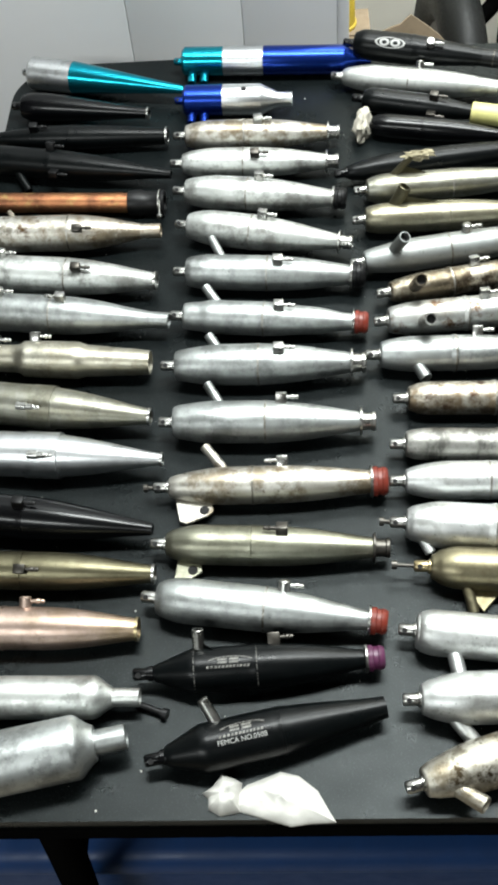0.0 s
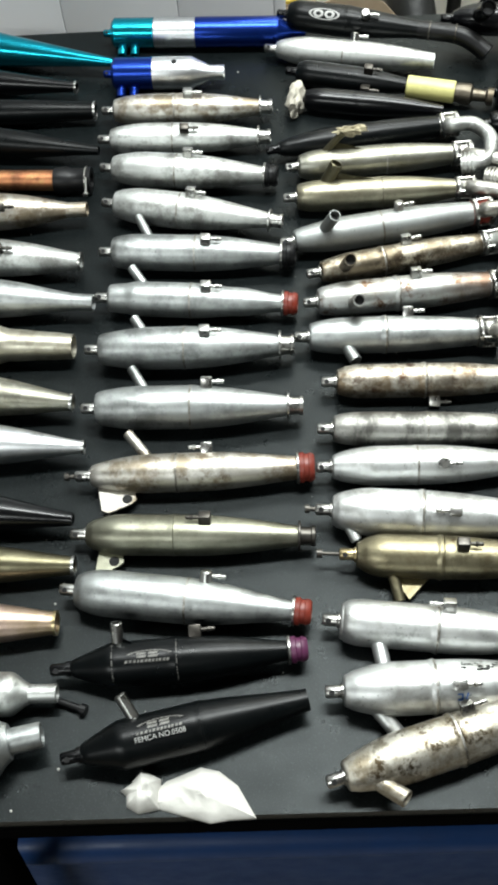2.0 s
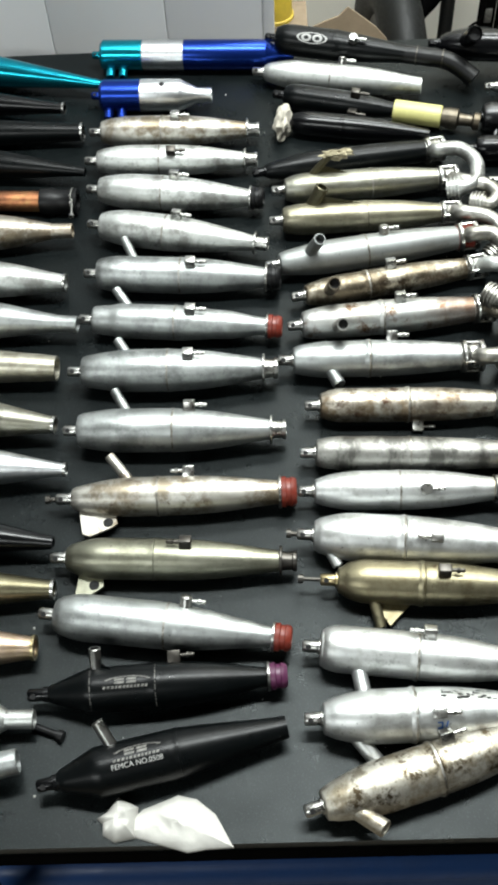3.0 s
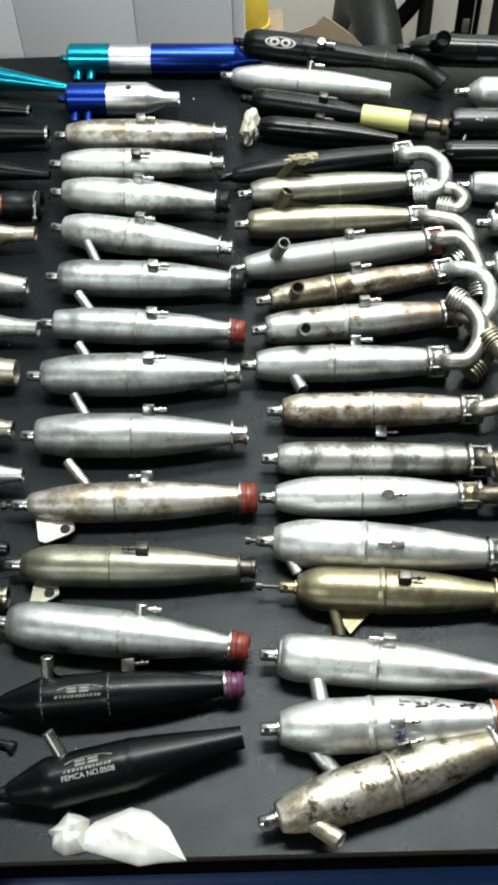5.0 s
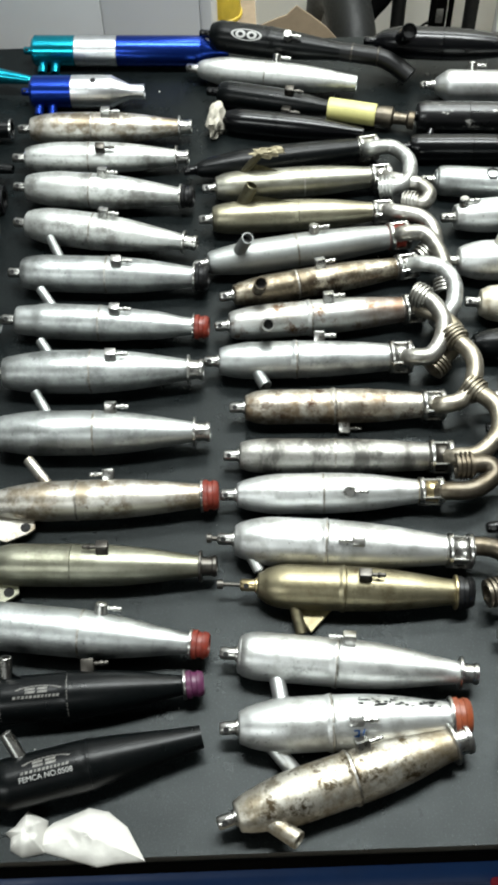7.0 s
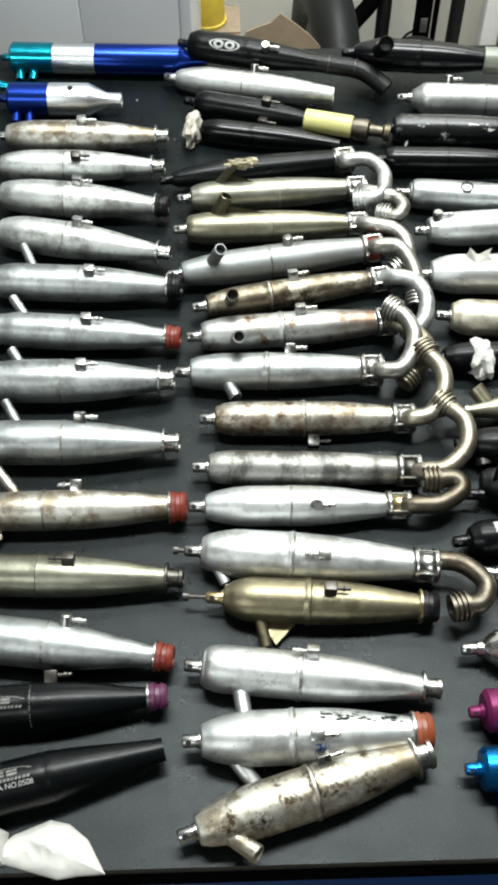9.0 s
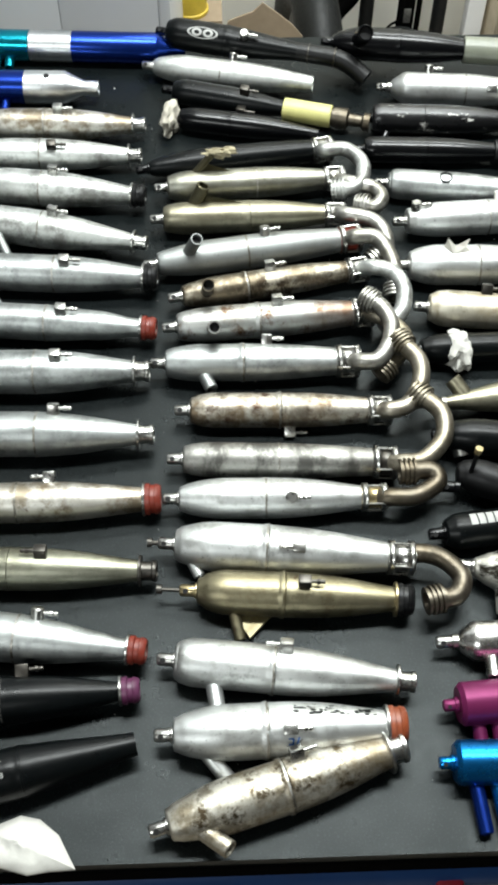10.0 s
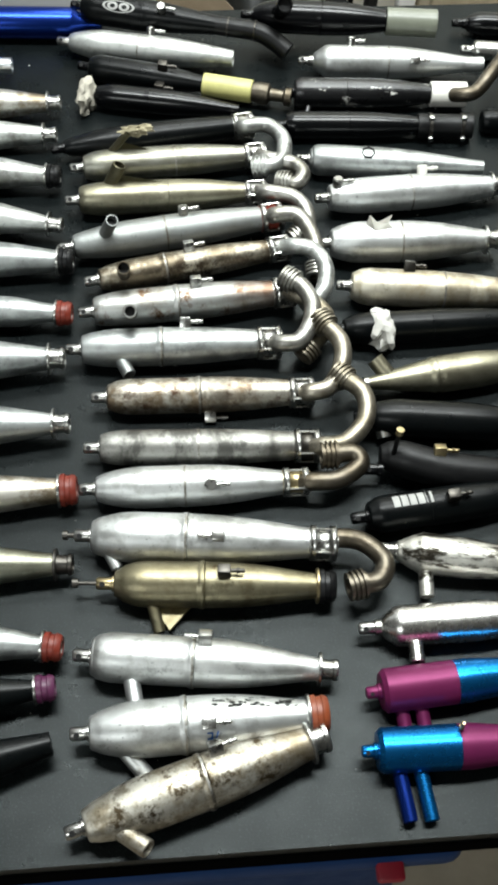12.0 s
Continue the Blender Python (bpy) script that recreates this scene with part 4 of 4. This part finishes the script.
def storage_box():
    ob = tagged(new("storage_box"), "blue plastic storage box under the table", "storage box")
    part("shell", box(0.86, 0.40, 0.36, 0.05, (-0.155, 0.275, 0.181), 5), BLUEPLASTIC, ob)
    part("lid", box(0.89, 0.43, 0.04, 0.018, (-0.155, 0.275, 0.381), 4), BLUEPLASTIC, ob)
    part("clip", box(0.024, 0.05, 0.012, 0.003, (0.222, 0.072, 0.385)), REDPLASTIC, ob, "red plastic clip")


white_cabinet()
cardboard_box()
yellow_pot()
spare_wheel()
hand_trolley()
wooden_crate()
storage_box()

# ---- the pipes, column by column ----
pipe('silver tuned pipe with brown heat stains', -0.1668, 0.6178, 0.7400, -2.06, 0.1304, 0.0136, STAINED, prof=(.72, .22, .45, .5, 1.7), seam=0.42, end='flange', nip=[(0.0678, 1, 1, 'S')])
pipe('dull silver tuned pipe with fine scratches', -0.1679, 0.5793, 0.7400, -2.63, 0.1290, 0.0133, ALU, prof=(.68, .25, .45, .5, 1.7), seam=0.43, end='flange', nip=[(0.0666, -20, 1, 'D')])
pipe('dull silver tuned pipe with black neck sleeve', -0.1632, 0.5402, 0.7400, -7.80, 0.1294, 0.0148, ALU, prof=(.7, .25, .42, .48, 1.6), seam=0.43, end='black', nip=[(0.0658, 14, 1, 'S')])
pipe('dull silver tuned pipe with ringed neck', -0.1590, 0.4965, 0.7400, -12.29, 0.1301, 0.0148, ALU, prof=(.7, .2, .4, .42, 1.5), seam=0.43, end='flange', nip=[(0.0651, 17, 1, 'S')])
pipe('satin silver tuned pipe with side outlet and black neck', -0.1579, 0.4412, 0.7400, -4.67, 0.1346, 0.0144, SATIN, prof=(.8, .15, .45, .55, 1.7), seam=0.5, end='black', nip=[(0.0762, -5, 1, 'S')], stub=[((0.0344, 0.0036, 0.0000), (0.0172, 0.0342, 0.0056), 0.0037)])
pipe('satin silver tuned pipe with red silicone cap', -0.1580, 0.3926, 0.7400, -5.61, 0.1344, 0.0135, SATIN, prof=((0, .78), (.09, .86), (.17, 1), (.5, 1), (.75, .82), (1, .5)), seam=0.48, end='red', nip=[(0.0768, 1, 1, 'S')], stub=[((0.0330, 0.0041, 0.0000), (0.0145, 0.0266, 0.0065), 0.0037)])
pipe('thick satin silver tuned pipe with side outlet', -0.1620, 0.3390, 0.7400, -1.34, 0.1342, 0.0159, SATIN, prof=(.7, .3, .45, .5, 1.6), seam=0.48, end='flange', nip=[(0.0802, 1, 1, 'S')], stub=[((0.0389, 0.0044, 0.0000), (0.0247, 0.0267, 0.0041), 0.0037)])
pipe('smooth satin silver tuned pipe with chrome neck', -0.1606, 0.2846, 0.7400, -1.89, 0.1370, 0.0157, SATIN, prof=(.75, .25, .45, .46, 1.6), seam=0.5, end='flange', nip=[(0.0799, 38, 1, 'S')], stub=[((0.0411, 0.0032, 0.0000), (0.0233, 0.0326, 0.0043), 0.0037)])
pipe('stained silver tuned pipe with bracket and red cap', -0.1610, 0.2283, 0.7400, 0.10, 0.1420, 0.0135, STAINED, prof=(.55, .3, .5, .6, 1.6), seam=0.42, end='red', stud='bolt', plate=(.03, .21), nip=[(0.0807, 55, -1, 'S')], stub=[((0.0467, 0.0025, 0.0000), (0.0249, 0.0302, 0.0065), 0.0037)])
pipe('olive grey tuned pipe with dark flange', -0.1604, 0.1818, 0.7400, -2.80, 0.1404, 0.0137, OLIVE, prof=(.6, .18, .45, .5, 1.7), seam=0.42, end='dark', plate=(.06, .17), nip=[(0.0796, 14, -1, 'D')])
pipe('smooth silver tuned pipe with red silicone cap', -0.1637, 0.1402, 0.7400, -8.05, 0.1388, 0.0150, SATIN, prof=(.72, .14, .45, .42, 1.5), seam=0.52, end='red', nip=[(0.0832, 48, 1, 'B')])
pipe('black painted tuned pipe with purple cap', -0.1653, 0.0873, 0.7400, 3.15, 0.1356, 0.0138, BLACK, prof=(.3, .2, .5, .42, 1.6), seam=0.5, end='purple', web=.02, print_='lion', nip=[(0.0794, 65, 1, 'D')], stub=[((0.0313, 0.0039, 0.0000), (0.0319, 0.0204, 0.0162), 0.0037)])
pipe('black painted tuned pipe with printed lettering', -0.1543, 0.0330, 0.7400, 12.31, 0.1384, 0.0146, BLACK, prof=(.35, .18, .5, .45, 1.1), seam=0.53, end='open', print_='number', stub=[((0.0395, 0.0016, 0.0000), (0.0303, 0.0242, 0.0154), 0.0037)])
pipe('slim black tuned pipe with bright end ring', -0.3269, 0.6740, 0.7400, -9.21, 0.1245, 0.0135, BLACKGLOSS, prof=(.8, .12, .2, .36, 1.0), end='ring')
pipe('matt black tuned pipe', -0.3536, 0.6292, 0.7400, -2.56, 0.1690, 0.0116, BLACK, prof=(.4, .45, .5, .65, 1.2), seam=0.47, end='ring', nip=[(0.0461, -6, 1, 'K')])
pipe('matt black tuned pipe with long cone', -0.3506, 0.5970, 0.7400, -10.56, 0.1764, 0.0139, BLACK, prof=(.8, .12, .37, .28, 1.3), seam=0.37, end='open', nip=[(0.0640, 23, 1, 'K'), (0.0715, -76, 1, 'K')], stub=[((0.0285, -0.0044, 0.0000), (0.0486, -0.0264, -0.0099), 0.0037)])
pipe('copper exhaust tube with black rubber hose', -0.3461, 0.5434, 0.7400, -3.70, 0.1365, 0.0088, COPPER, prof=(1, .02, .98, 1, 1), end='hose')
pipe('tarnished silver tuned pipe', -0.3489, 0.4942, 0.7400, -1.35, 0.1501, 0.0155, STAINED, prof=(.7, .2, .55, .42, 1.7), seam=0.59, end='tube', nip=[(0.0981, -35, 1, 'D')], stub=[((0.0480, 0.0041, 0.0000), (0.0356, 0.0138, 0.0145), 0.0022)])
pipe('dull silver tuned pipe with chipped end', -0.3464, 0.4506, 0.7400, -6.80, 0.1646, 0.0155, ALU, prof=(.7, .2, .5, .42, 1.6), seam=0.55, end='ring', nip=[(0.1014, -18, 1, 'D'), (0.0358, 20, 1, 'B')])
pipe('satin silver tuned pipe with grooved neck', -0.3413, 0.4066, 0.7400, -6.75, 0.1561, 0.0155, SATIN, prof=(.7, .2, .55, .45, 1.3), seam=0.5, end='tube', nip=[(0.0868, 7, -1, 'S'), (0.0348, 19, 1, 'B')])
pipe('stepped silver tuned pipe with brass tint', -0.3376, 0.3571, 0.7400, -4.75, 0.1564, 0.0146, TAN, prof=((0, .7), (.33, .74), (.37, .97), (.5, 1), (.63, 1), (.69, .84), (.9, .72), (1, .64)), end='open', nip=[(0.0652, 46, 1, 'S'), (0.0329, 45, 1, 'S')])
pipe('olive grey tuned pipe with straight seam', -0.3362, 0.3139, 0.7400, -8.54, 0.1595, 0.0162, GREYTI, prof=(.7, .2, .45, .36, 1.5), strap=(.44, .545), end='ring', nip=[(0.0681, -38, 1, 'L')])
pipe('bright brushed silver tuned pipe', -0.3271, 0.2637, 0.7400, -4.61, 0.1603, 0.0164, BRIGHT, prof=(.7, .2, .42, .26, 1.4), strap=(.38, .54), end='ring', nip=[(0.0722, -35, 1, 'L')])
pipe('glossy black tuned pipe with tapered end', -0.3185, 0.2134, 0.7400, -7.80, 0.1495, 0.0150, BLACKGLOSS, prof=(.7, .2, .4, .3, 1.3), seam=0.4, end='open', nip=[(0.0569, 3, 1, 'K')])
pipe('olive brass tuned pipe with small neck', -0.3107, 0.1670, 0.7400, -3.09, 0.1432, 0.0130, DEEPOLIVE, prof=(.7, .2, .5, .45, 1.4), seam=0.38, end='ring', nip=[(0.0560, -25, 1, 'D')])
pipe('copper toned tuned pipe with brass flange', -0.3024, 0.1223, 0.7400, -1.83, 0.1268, 0.0140, ROSE, prof=(.7, .2, .5, .5, 1.5), seam=0.3, end='ring', nip=[(0.0525, 59, 1, 'R')])
pipe('silver muffler can with narrow neck', -0.2993, 0.0737, 0.7400, -0.80, 0.1116, 0.0135, ALU, prof=(.8, .08, .9, .45, 1.0), end='tube')
pipe('large silver muffler can with wide neck', -0.2978, 0.0195, 0.7400, 11.72, 0.1050, 0.0193, SATIN, prof=(.8, .08, .9, .55, .8), end='wide')
pipe('black tuned pipe with white oval mark and hose', -0.0059, 0.7295, 0.7520, -15.60, 0.1265, 0.0141, BLACK, prof=(.8, .1, .4, .55, 1.2), seam=0.45, end='boot', print_='oval', nip=[(0.0744, -25, 1, 'B')])
pipe('silver tuned pipe with flattened end', -0.0188, 0.6969, 0.7400, -11.87, 0.1469, 0.0129, ALU, prof=(.55, .22, .5, .55, 1.6), seam=0.43, end='open', nip=[(0.0723, 35, 1, 'B')])
pipe('black tuned pipe with yellow end cap', -0.0006, 0.6623, 0.7400, -15.93, 0.1045, 0.0117, BLACK, prof=(.8, .12, .5, .55, 1.3), end='yellow', nip=[(0.0660, -6, 1, 'D'), (0.0658, -83, 1, 'D')])
pipe('black tuned pipe with paper wrapped end', 0.0044, 0.6249, 0.7400, -11.77, 0.1232, 0.0109, BLACKGLOSS, prof=(.75, .15, .45, .4, 1.4), seam=0.38, end='open', wrap=True)
pipe('black tuned pipe with curved silver header', -0.0209, 0.5578, 0.7400, 7.99, 0.1422, 0.0121, BLACK, prof=(.5, .35, .5, 0.72, 1.5), end='clamp', elbow=[(0.1472, -0.0123, 0.0099), (0.1662, -0.0149, 0.0099), (0.1754, -0.0332, 0.0099), (0.1704, -0.0537, 0.0099), (0.1604, -0.0602, 0.0079), (0.1516, -0.0577, 0.0059)])
pipe('grey titanium tuned pipe with gusset and header', -0.0050, 0.5332, 0.7400, 3.15, 0.1318, 0.0128, GREYTI, prof=(.75, .15, .5, 0.65, 1.7), seam=0.56, end='clamp', web=.045, rag=True, stub=[((0.0147, 0.0037, 0.0000), (0.0382, 0.0067, 0.0272), 0.0030)], elbow=[(0.1491, -0.0140, 0.0072), (0.1668, -0.0211, 0.0072), (0.1732, -0.0332, 0.0072), (0.1669, -0.0419, 0.0052), (0.1585, -0.0376, 0.0032)])
pipe('champagne tuned pipe with raised outlet', -0.0080, 0.4960, 0.7400, 0.87, 0.1321, 0.0129, CHAMP, prof=(.8, .15, .5, 0.58, 1.7), seam=0.53, end='clamp', web=.058, stub=[((0.0204, 0.0050, 0.0000), (0.0334, 0.0099, 0.0251), 0.0055)], elbow=[(0.1467, -0.0084, 0.0071), (0.1665, -0.0152, 0.0071), (0.1755, -0.0283, 0.0051), (0.1757, -0.0445, 0.0011), (0.1676, -0.0496, -0.0009)])
pipe('grey tuned pipe with raised outlet and red clamp', -0.0120, 0.4452, 0.7400, 8.80, 0.1475, 0.0134, MATTGREY, prof=(.65, .3, .5, 0.7, 1.7), seam=0.48, end='redclamp', nip=[(0.0862, 20, 1, 'B')], stub=[((0.0223, 0.0031, 0.0000), (0.0304, -0.0108, 0.0316), 0.0048)], elbow=[(0.1550, -0.0087, 0.0106), (0.1710, -0.0123, 0.0106), (0.1775, -0.0279, 0.0086), (0.1784, -0.0476, 0.0046), (0.1751, -0.0613, 0.0006)])
pipe('rusty brown tuned pipe with curved header', 0.0072, 0.4123, 0.7400, 10.11, 0.1316, 0.0114, BROWNED, prof=(.7, .25, .5, 0.72, 1.7), bead=.0006, seam=0.38, end='clamp', nip=[(0.0697, 23, 1, 'S')], stub=[((0.0189, -0.0001, 0.0000), (0.0158, -0.0287, 0.0386), 0.0048)], elbow=[(0.1482, -0.0098, 0.0106), (0.1604, -0.0172, 0.0106), (0.1644, -0.0350, 0.0106), (0.1596, -0.0509, 0.0066), (0.1486, -0.0605, 0.0006)])
pipe('silver tuned pipe with rust and raised outlet', 0.0034, 0.3798, 0.7400, 4.36, 0.1336, 0.0132, RUSTSIL, prof=(.75, .2, .5, 0.7, 1.7), bead=.0006, seam=0.46, end='clamp', nip=[(0.0756, 20, 1, 'S')], stub=[((0.0264, -0.0049, 0.0000), (0.0255, -0.0353, 0.0368), 0.005)], elbow=[(0.1464, -0.0087, 0.0068), (0.1576, -0.0172, 0.0068), (0.1653, -0.0320, 0.0068), (0.1603, -0.0444, 0.0028), (0.1479, -0.0548, -0.0012)])
pipe('satin silver tuned pipe with S shaped header', -0.0048, 0.3447, 0.7400, -0.76, 0.1257, 0.0136, SATIN, prof=(.75, .22, .45, 0.73, 1.6), bead=.0006, seam=0.45, end='clamp', nip=[(0.0737, 49, 1, 'S')], stub=[((0.0235, -0.0014, 0.0000), (0.0336, -0.0233, -0.0016), 0.0048)], elbow=[(0.1396, -0.0072, 0.0084), (0.1527, -0.0075, 0.0104), (0.1615, 0.0033, 0.0144), (0.1647, 0.0205, 0.0164), (0.1589, 0.0354, 0.0184), (0.1512, 0.0422, 0.0184)])
pipe('burnt silver tuned pipe with rust flakes', 0.0129, 0.3023, 0.7400, -1.50, 0.1266, 0.0124, RUSTY, prof=(.75, .14, .55, 0.72, 1.7), bead=.0006, seam=0.5, end='clamp', nip=[(0.0703, -126, 1, 'S')], elbow=[(0.1388, -0.0058, 0.0076), (0.1522, -0.0029, 0.0096), (0.1615, 0.0109, 0.0156), (0.1625, 0.0298, 0.0176), (0.1521, 0.0472, 0.0176)])
pipe('mottled grey tuned pipe with banded stains', 0.0079, 0.2611, 0.7400, -2.75, 0.1310, 0.0120, MOTTLE, prof=(.8, .16, .5, 0.8, 1.6), seam=0.5, end='blueclamp', elbow=[(0.1480, -0.0056, 0.0080), (0.1631, -0.0039, 0.0100), (0.1773, 0.0127, 0.0120), (0.1774, 0.0328, 0.0140), (0.1642, 0.0473, 0.0140)])
pipe('pale silver tuned pipe with brass clamp', 0.0052, 0.2282, 0.7400, -1.11, 0.1230, 0.0136, PALE, prof=(.62, .25, .5, 0.56, 1.6), seam=0.47, end='brassclamp', elbow_mat=BRASSDARK, nip=[(0.0741, -31, 1, 'B')], elbow=[(0.1410, -0.0030, 0.0044), (0.1580, -0.0019, 0.0044), (0.1723, 0.0074, 0.0064), (0.1688, 0.0151, 0.0084), (0.1536, 0.0144, 0.0084)])
pipe('pale silver tuned pipe with brown header', 0.0031, 0.1924, 0.7400, -5.70, 0.1378, 0.0160, PALE, prof=(.65, .2, .42, 0.58, 1.7), bead=.0006, seam=0.43, end='clamp', stud='bolt', elbow_mat=BRASSDARK, nip=[(0.0792, -21, -1, 'S')], stub=[((0.0078, -0.0051, 0.0000), (0.0172, -0.0190, -0.0060), 0.0037)], elbow=[(0.1538, 0.0017, 0.0040), (0.1694, -0.0005, 0.0040), (0.1822, -0.0129, 0.0040), (0.1787, -0.0262, 0.0040), (0.1656, -0.0302, 0.0040)])
pipe('brass gold tuned pipe with long bolt', 0.0168, 0.1593, 0.7400, -4.48, 0.1233, 0.0142, GOLD, prof=(.6, .16, .45, .55, 1.7), bead=.0006, seam=0.44, end='black', stud='long', gusset=(.18, .4), nip=[(0.0669, 3, 1, 'D')], stub=[((0.0214, -0.0041, 0.0000), (0.0286, -0.0273, -0.0102), 0.0037)])
pipe('pale silver tuned pipe with wide flange', 0.0033, 0.1129, 0.7400, -7.33, 0.1327, 0.0146, PALE, prof=(.8, .1, .5, .45, 1.5), bead=.0006, seam=0.45, end='flange', nip=[(0.0661, 31, -1, 'S')], stub=[((0.0222, -0.0036, 0.0000), (0.0283, -0.0261, -0.0026), 0.0048)])
pipe('pale silver tuned pipe with orange cap', 0.0024, 0.0665, 0.7400, 0.76, 0.1228, 0.0160, PALE, prof=(.62, .25, .5, .55, 1.6), bead=.0006, seam=0.44, end='orange', print_='chips', nip=[(0.0668, -19, 1, 'S')], stub=[((0.0143, -0.0047, 0.0000), (0.0314, -0.0248, -0.0100), 0.0048)])
pipe('grimy silver tuned pipe lying slanted', -0.0001, 0.0157, 0.7400, 16.48, 0.1295, 0.0152, GRIMY, prof=(.6, .3, .55, .6, 1.6), bead=.0006, seam=0.53, end='flange', nip=[(0.0786, 39, 1, 'S')], stub=[((0.0124, -0.0020, 0.0000), (0.0282, -0.0241, 0.0048), 0.0052)])
pipe('black tuned pipe with rounded end', 0.3412, 0.7128, 0.7400, -6.49, 0.0718, 0.0104, BLACKGLOSS, prof=(.5, .25, .6, .6, 1.6), end='open')
pipe('chrome header coupling with springs', 0.3426, 0.6752, 0.7400, -8.44, 0.0315, 0.0087, STEEL, prof=(.95, .05, .9, .9, 1.0), end='clamp', stud='plain')
pipe('short black tuned pipe end', 0.3297, 0.5770, 0.7400, -4.07, 0.0618, 0.0101, BLACK, prof=(.9, .05, .6, .7, 1.6), end='open', stud='none')
pipe('black tuned pipe with open hole and grey sleeve', 0.1455, 0.7099, 0.7520, -7.06, 0.1223, 0.0147, BLACKGLOSS, prof=(.5, .25, .5, .6, 1.7), seam=0.5, end='greysleeve', stub=[((0.0221, 0.0024, 0.0000), (0.0279, -0.0326, 0.0333), 0.0070)])
pipe('bright silver tuned pipe with sloped rear end', 0.1927, 0.6592, 0.7400, -4.54, 0.1358, 0.0140, PALE, prof=(.34, .1, .55, .5, 1.2), seam=0.5, end='tube', nip=[(0.0901, -45, 1, 'S'), (0.0349, 35, 1, 'B')])
pipe('scuffed black tuned pipe with white sleeve', 0.1742, 0.6187, 0.7400, -3.71, 0.1205, 0.0127, SCUFFED, prof=(.9, .05, .5, .6, 1.6), seam=0.37, end='whitesleeve', elbow_mat=BRASSDARK, stub=[((0.0167, 0.0010, 0.0000), (0.0106, -0.0164, -0.0087), 0.0030)], elbow=[(0.1443, -0.0097, 0.0073), (0.1554, -0.0068, 0.0093), (0.1676, 0.0055, 0.0173), (0.1859, 0.0339, 0.0193)])
pipe('plain black tuned pipe with rubber coupler', 0.1630, 0.5783, 0.7400, -3.10, 0.1153, 0.0114, BLACKGLOSS, prof=(.85, .06, .5, .65, 1.6), seam=0.46, end='coupler')
pipe('satin silver tuned pipe with rusty hole', 0.1781, 0.5339, 0.7400, -6.66, 0.1420, 0.0125, SATIN, prof=(.75, .06, .4, .42, 1.2), end='open', hole=(.33, 10))
pipe('pale silver tuned pipe with white fitting', 0.1881, 0.4871, 0.7400, 2.68, 0.1315, 0.0140, PALE, prof=(.72, .25, .5, .6, 1.6), seam=0.5, end='flange', nip=[(0.0763, 41, 1, 'W'), (0.0068, 8, 1, 'B')])
pipe('white dented tuned pipe with torn tape', 0.1836, 0.4364, 0.7400, -1.34, 0.1187, 0.0156, PALE, prof=(.7, .2, .45, .5, 1.6), seam=0.45, end='flange', tape=(.27, .012))
pipe('cream coloured tuned pipe with dark band', 0.1938, 0.3936, 0.7400, -6.80, 0.1242, 0.0139, CREAM, prof=(.75, .12, .45, .7, 1.6), seam=0.55, end='dark', nip=[(0.0420, 31, 1, 'D')])
pipe('black tuned pipe with white paper wrap', 0.1830, 0.3536, 0.7400, 1.04, 0.1284, 0.0115, BLACK, prof=(.7, .14, .5, .7, 1.6), seam=0.5, end='open', wrap=True)
pipe('champagne tuned pipe with thin rear', 0.1922, 0.3028, 0.7400, 5.86, 0.1185, 0.0131, CHAMP, prof=(.3, .45, .65, .6, 1.5), seam=0.42, end='flange', stub=[((0.0182, 0.0018, 0.0000), (0.0094, 0.0152, 0.0069), 0.0060)])
pipe('dark grey tuned pipe with side outlet', 0.1910, 0.2749, 0.7400, -6.85, 0.1116, 0.0131, BLACK, prof=(.7, .2, .55, .6, 1.6), end='open', stub=[((0.0077, -0.0002, 0.0000), (0.0114, -0.0117, -0.0071), 0.0060)])
pipe('crumpled black rubber tuned pipe with brass pins', 0.1914, 0.2322, 0.7400, -6.00, 0.1038, 0.0127, RUBBER, prof=(.6, .2, .4, .6, 1.5), end='open', bend=0.009, stud='plain', nip=[(0.0384, 27, 1, 'G')], stub=[((0.0071, 0.0031, 0.0000), (0.0096, 0.0085, 0.0323), 0.0016)])
pipe('black tuned pipe with white printed label', 0.1790, 0.1976, 0.7400, 6.00, 0.1116, 0.0121, BLACK, prof=(.75, .1, .5, .6, 1.6), seam=0.35, end='open', print_='label', nip=[(0.0540, -8, 1, 'D')])
pipe('silver tuned pipe with peeling dark coating', 0.1932, 0.1716, 0.7400, -11.17, 0.0858, 0.0131, PEEL, prof=((0, .5), (.15, .86), (.17, 1), (.45, .98), (.8, .82), (1, .6)), end='open', stub=[((0.0179, -0.0031, 0.0000), (0.0210, -0.0274, -0.0051), 0.0045)])
pipe('polished silver muffler with sloped rear', 0.1736, 0.1207, 0.7400, 0.36, 0.1014, 0.0123, CHROMED, prof=(.34, .12, .6, .6, 1.4), end='open', stub=[((0.0220, -0.0033, 0.0000), (0.0210, -0.0241, -0.0003), 0.0045)])
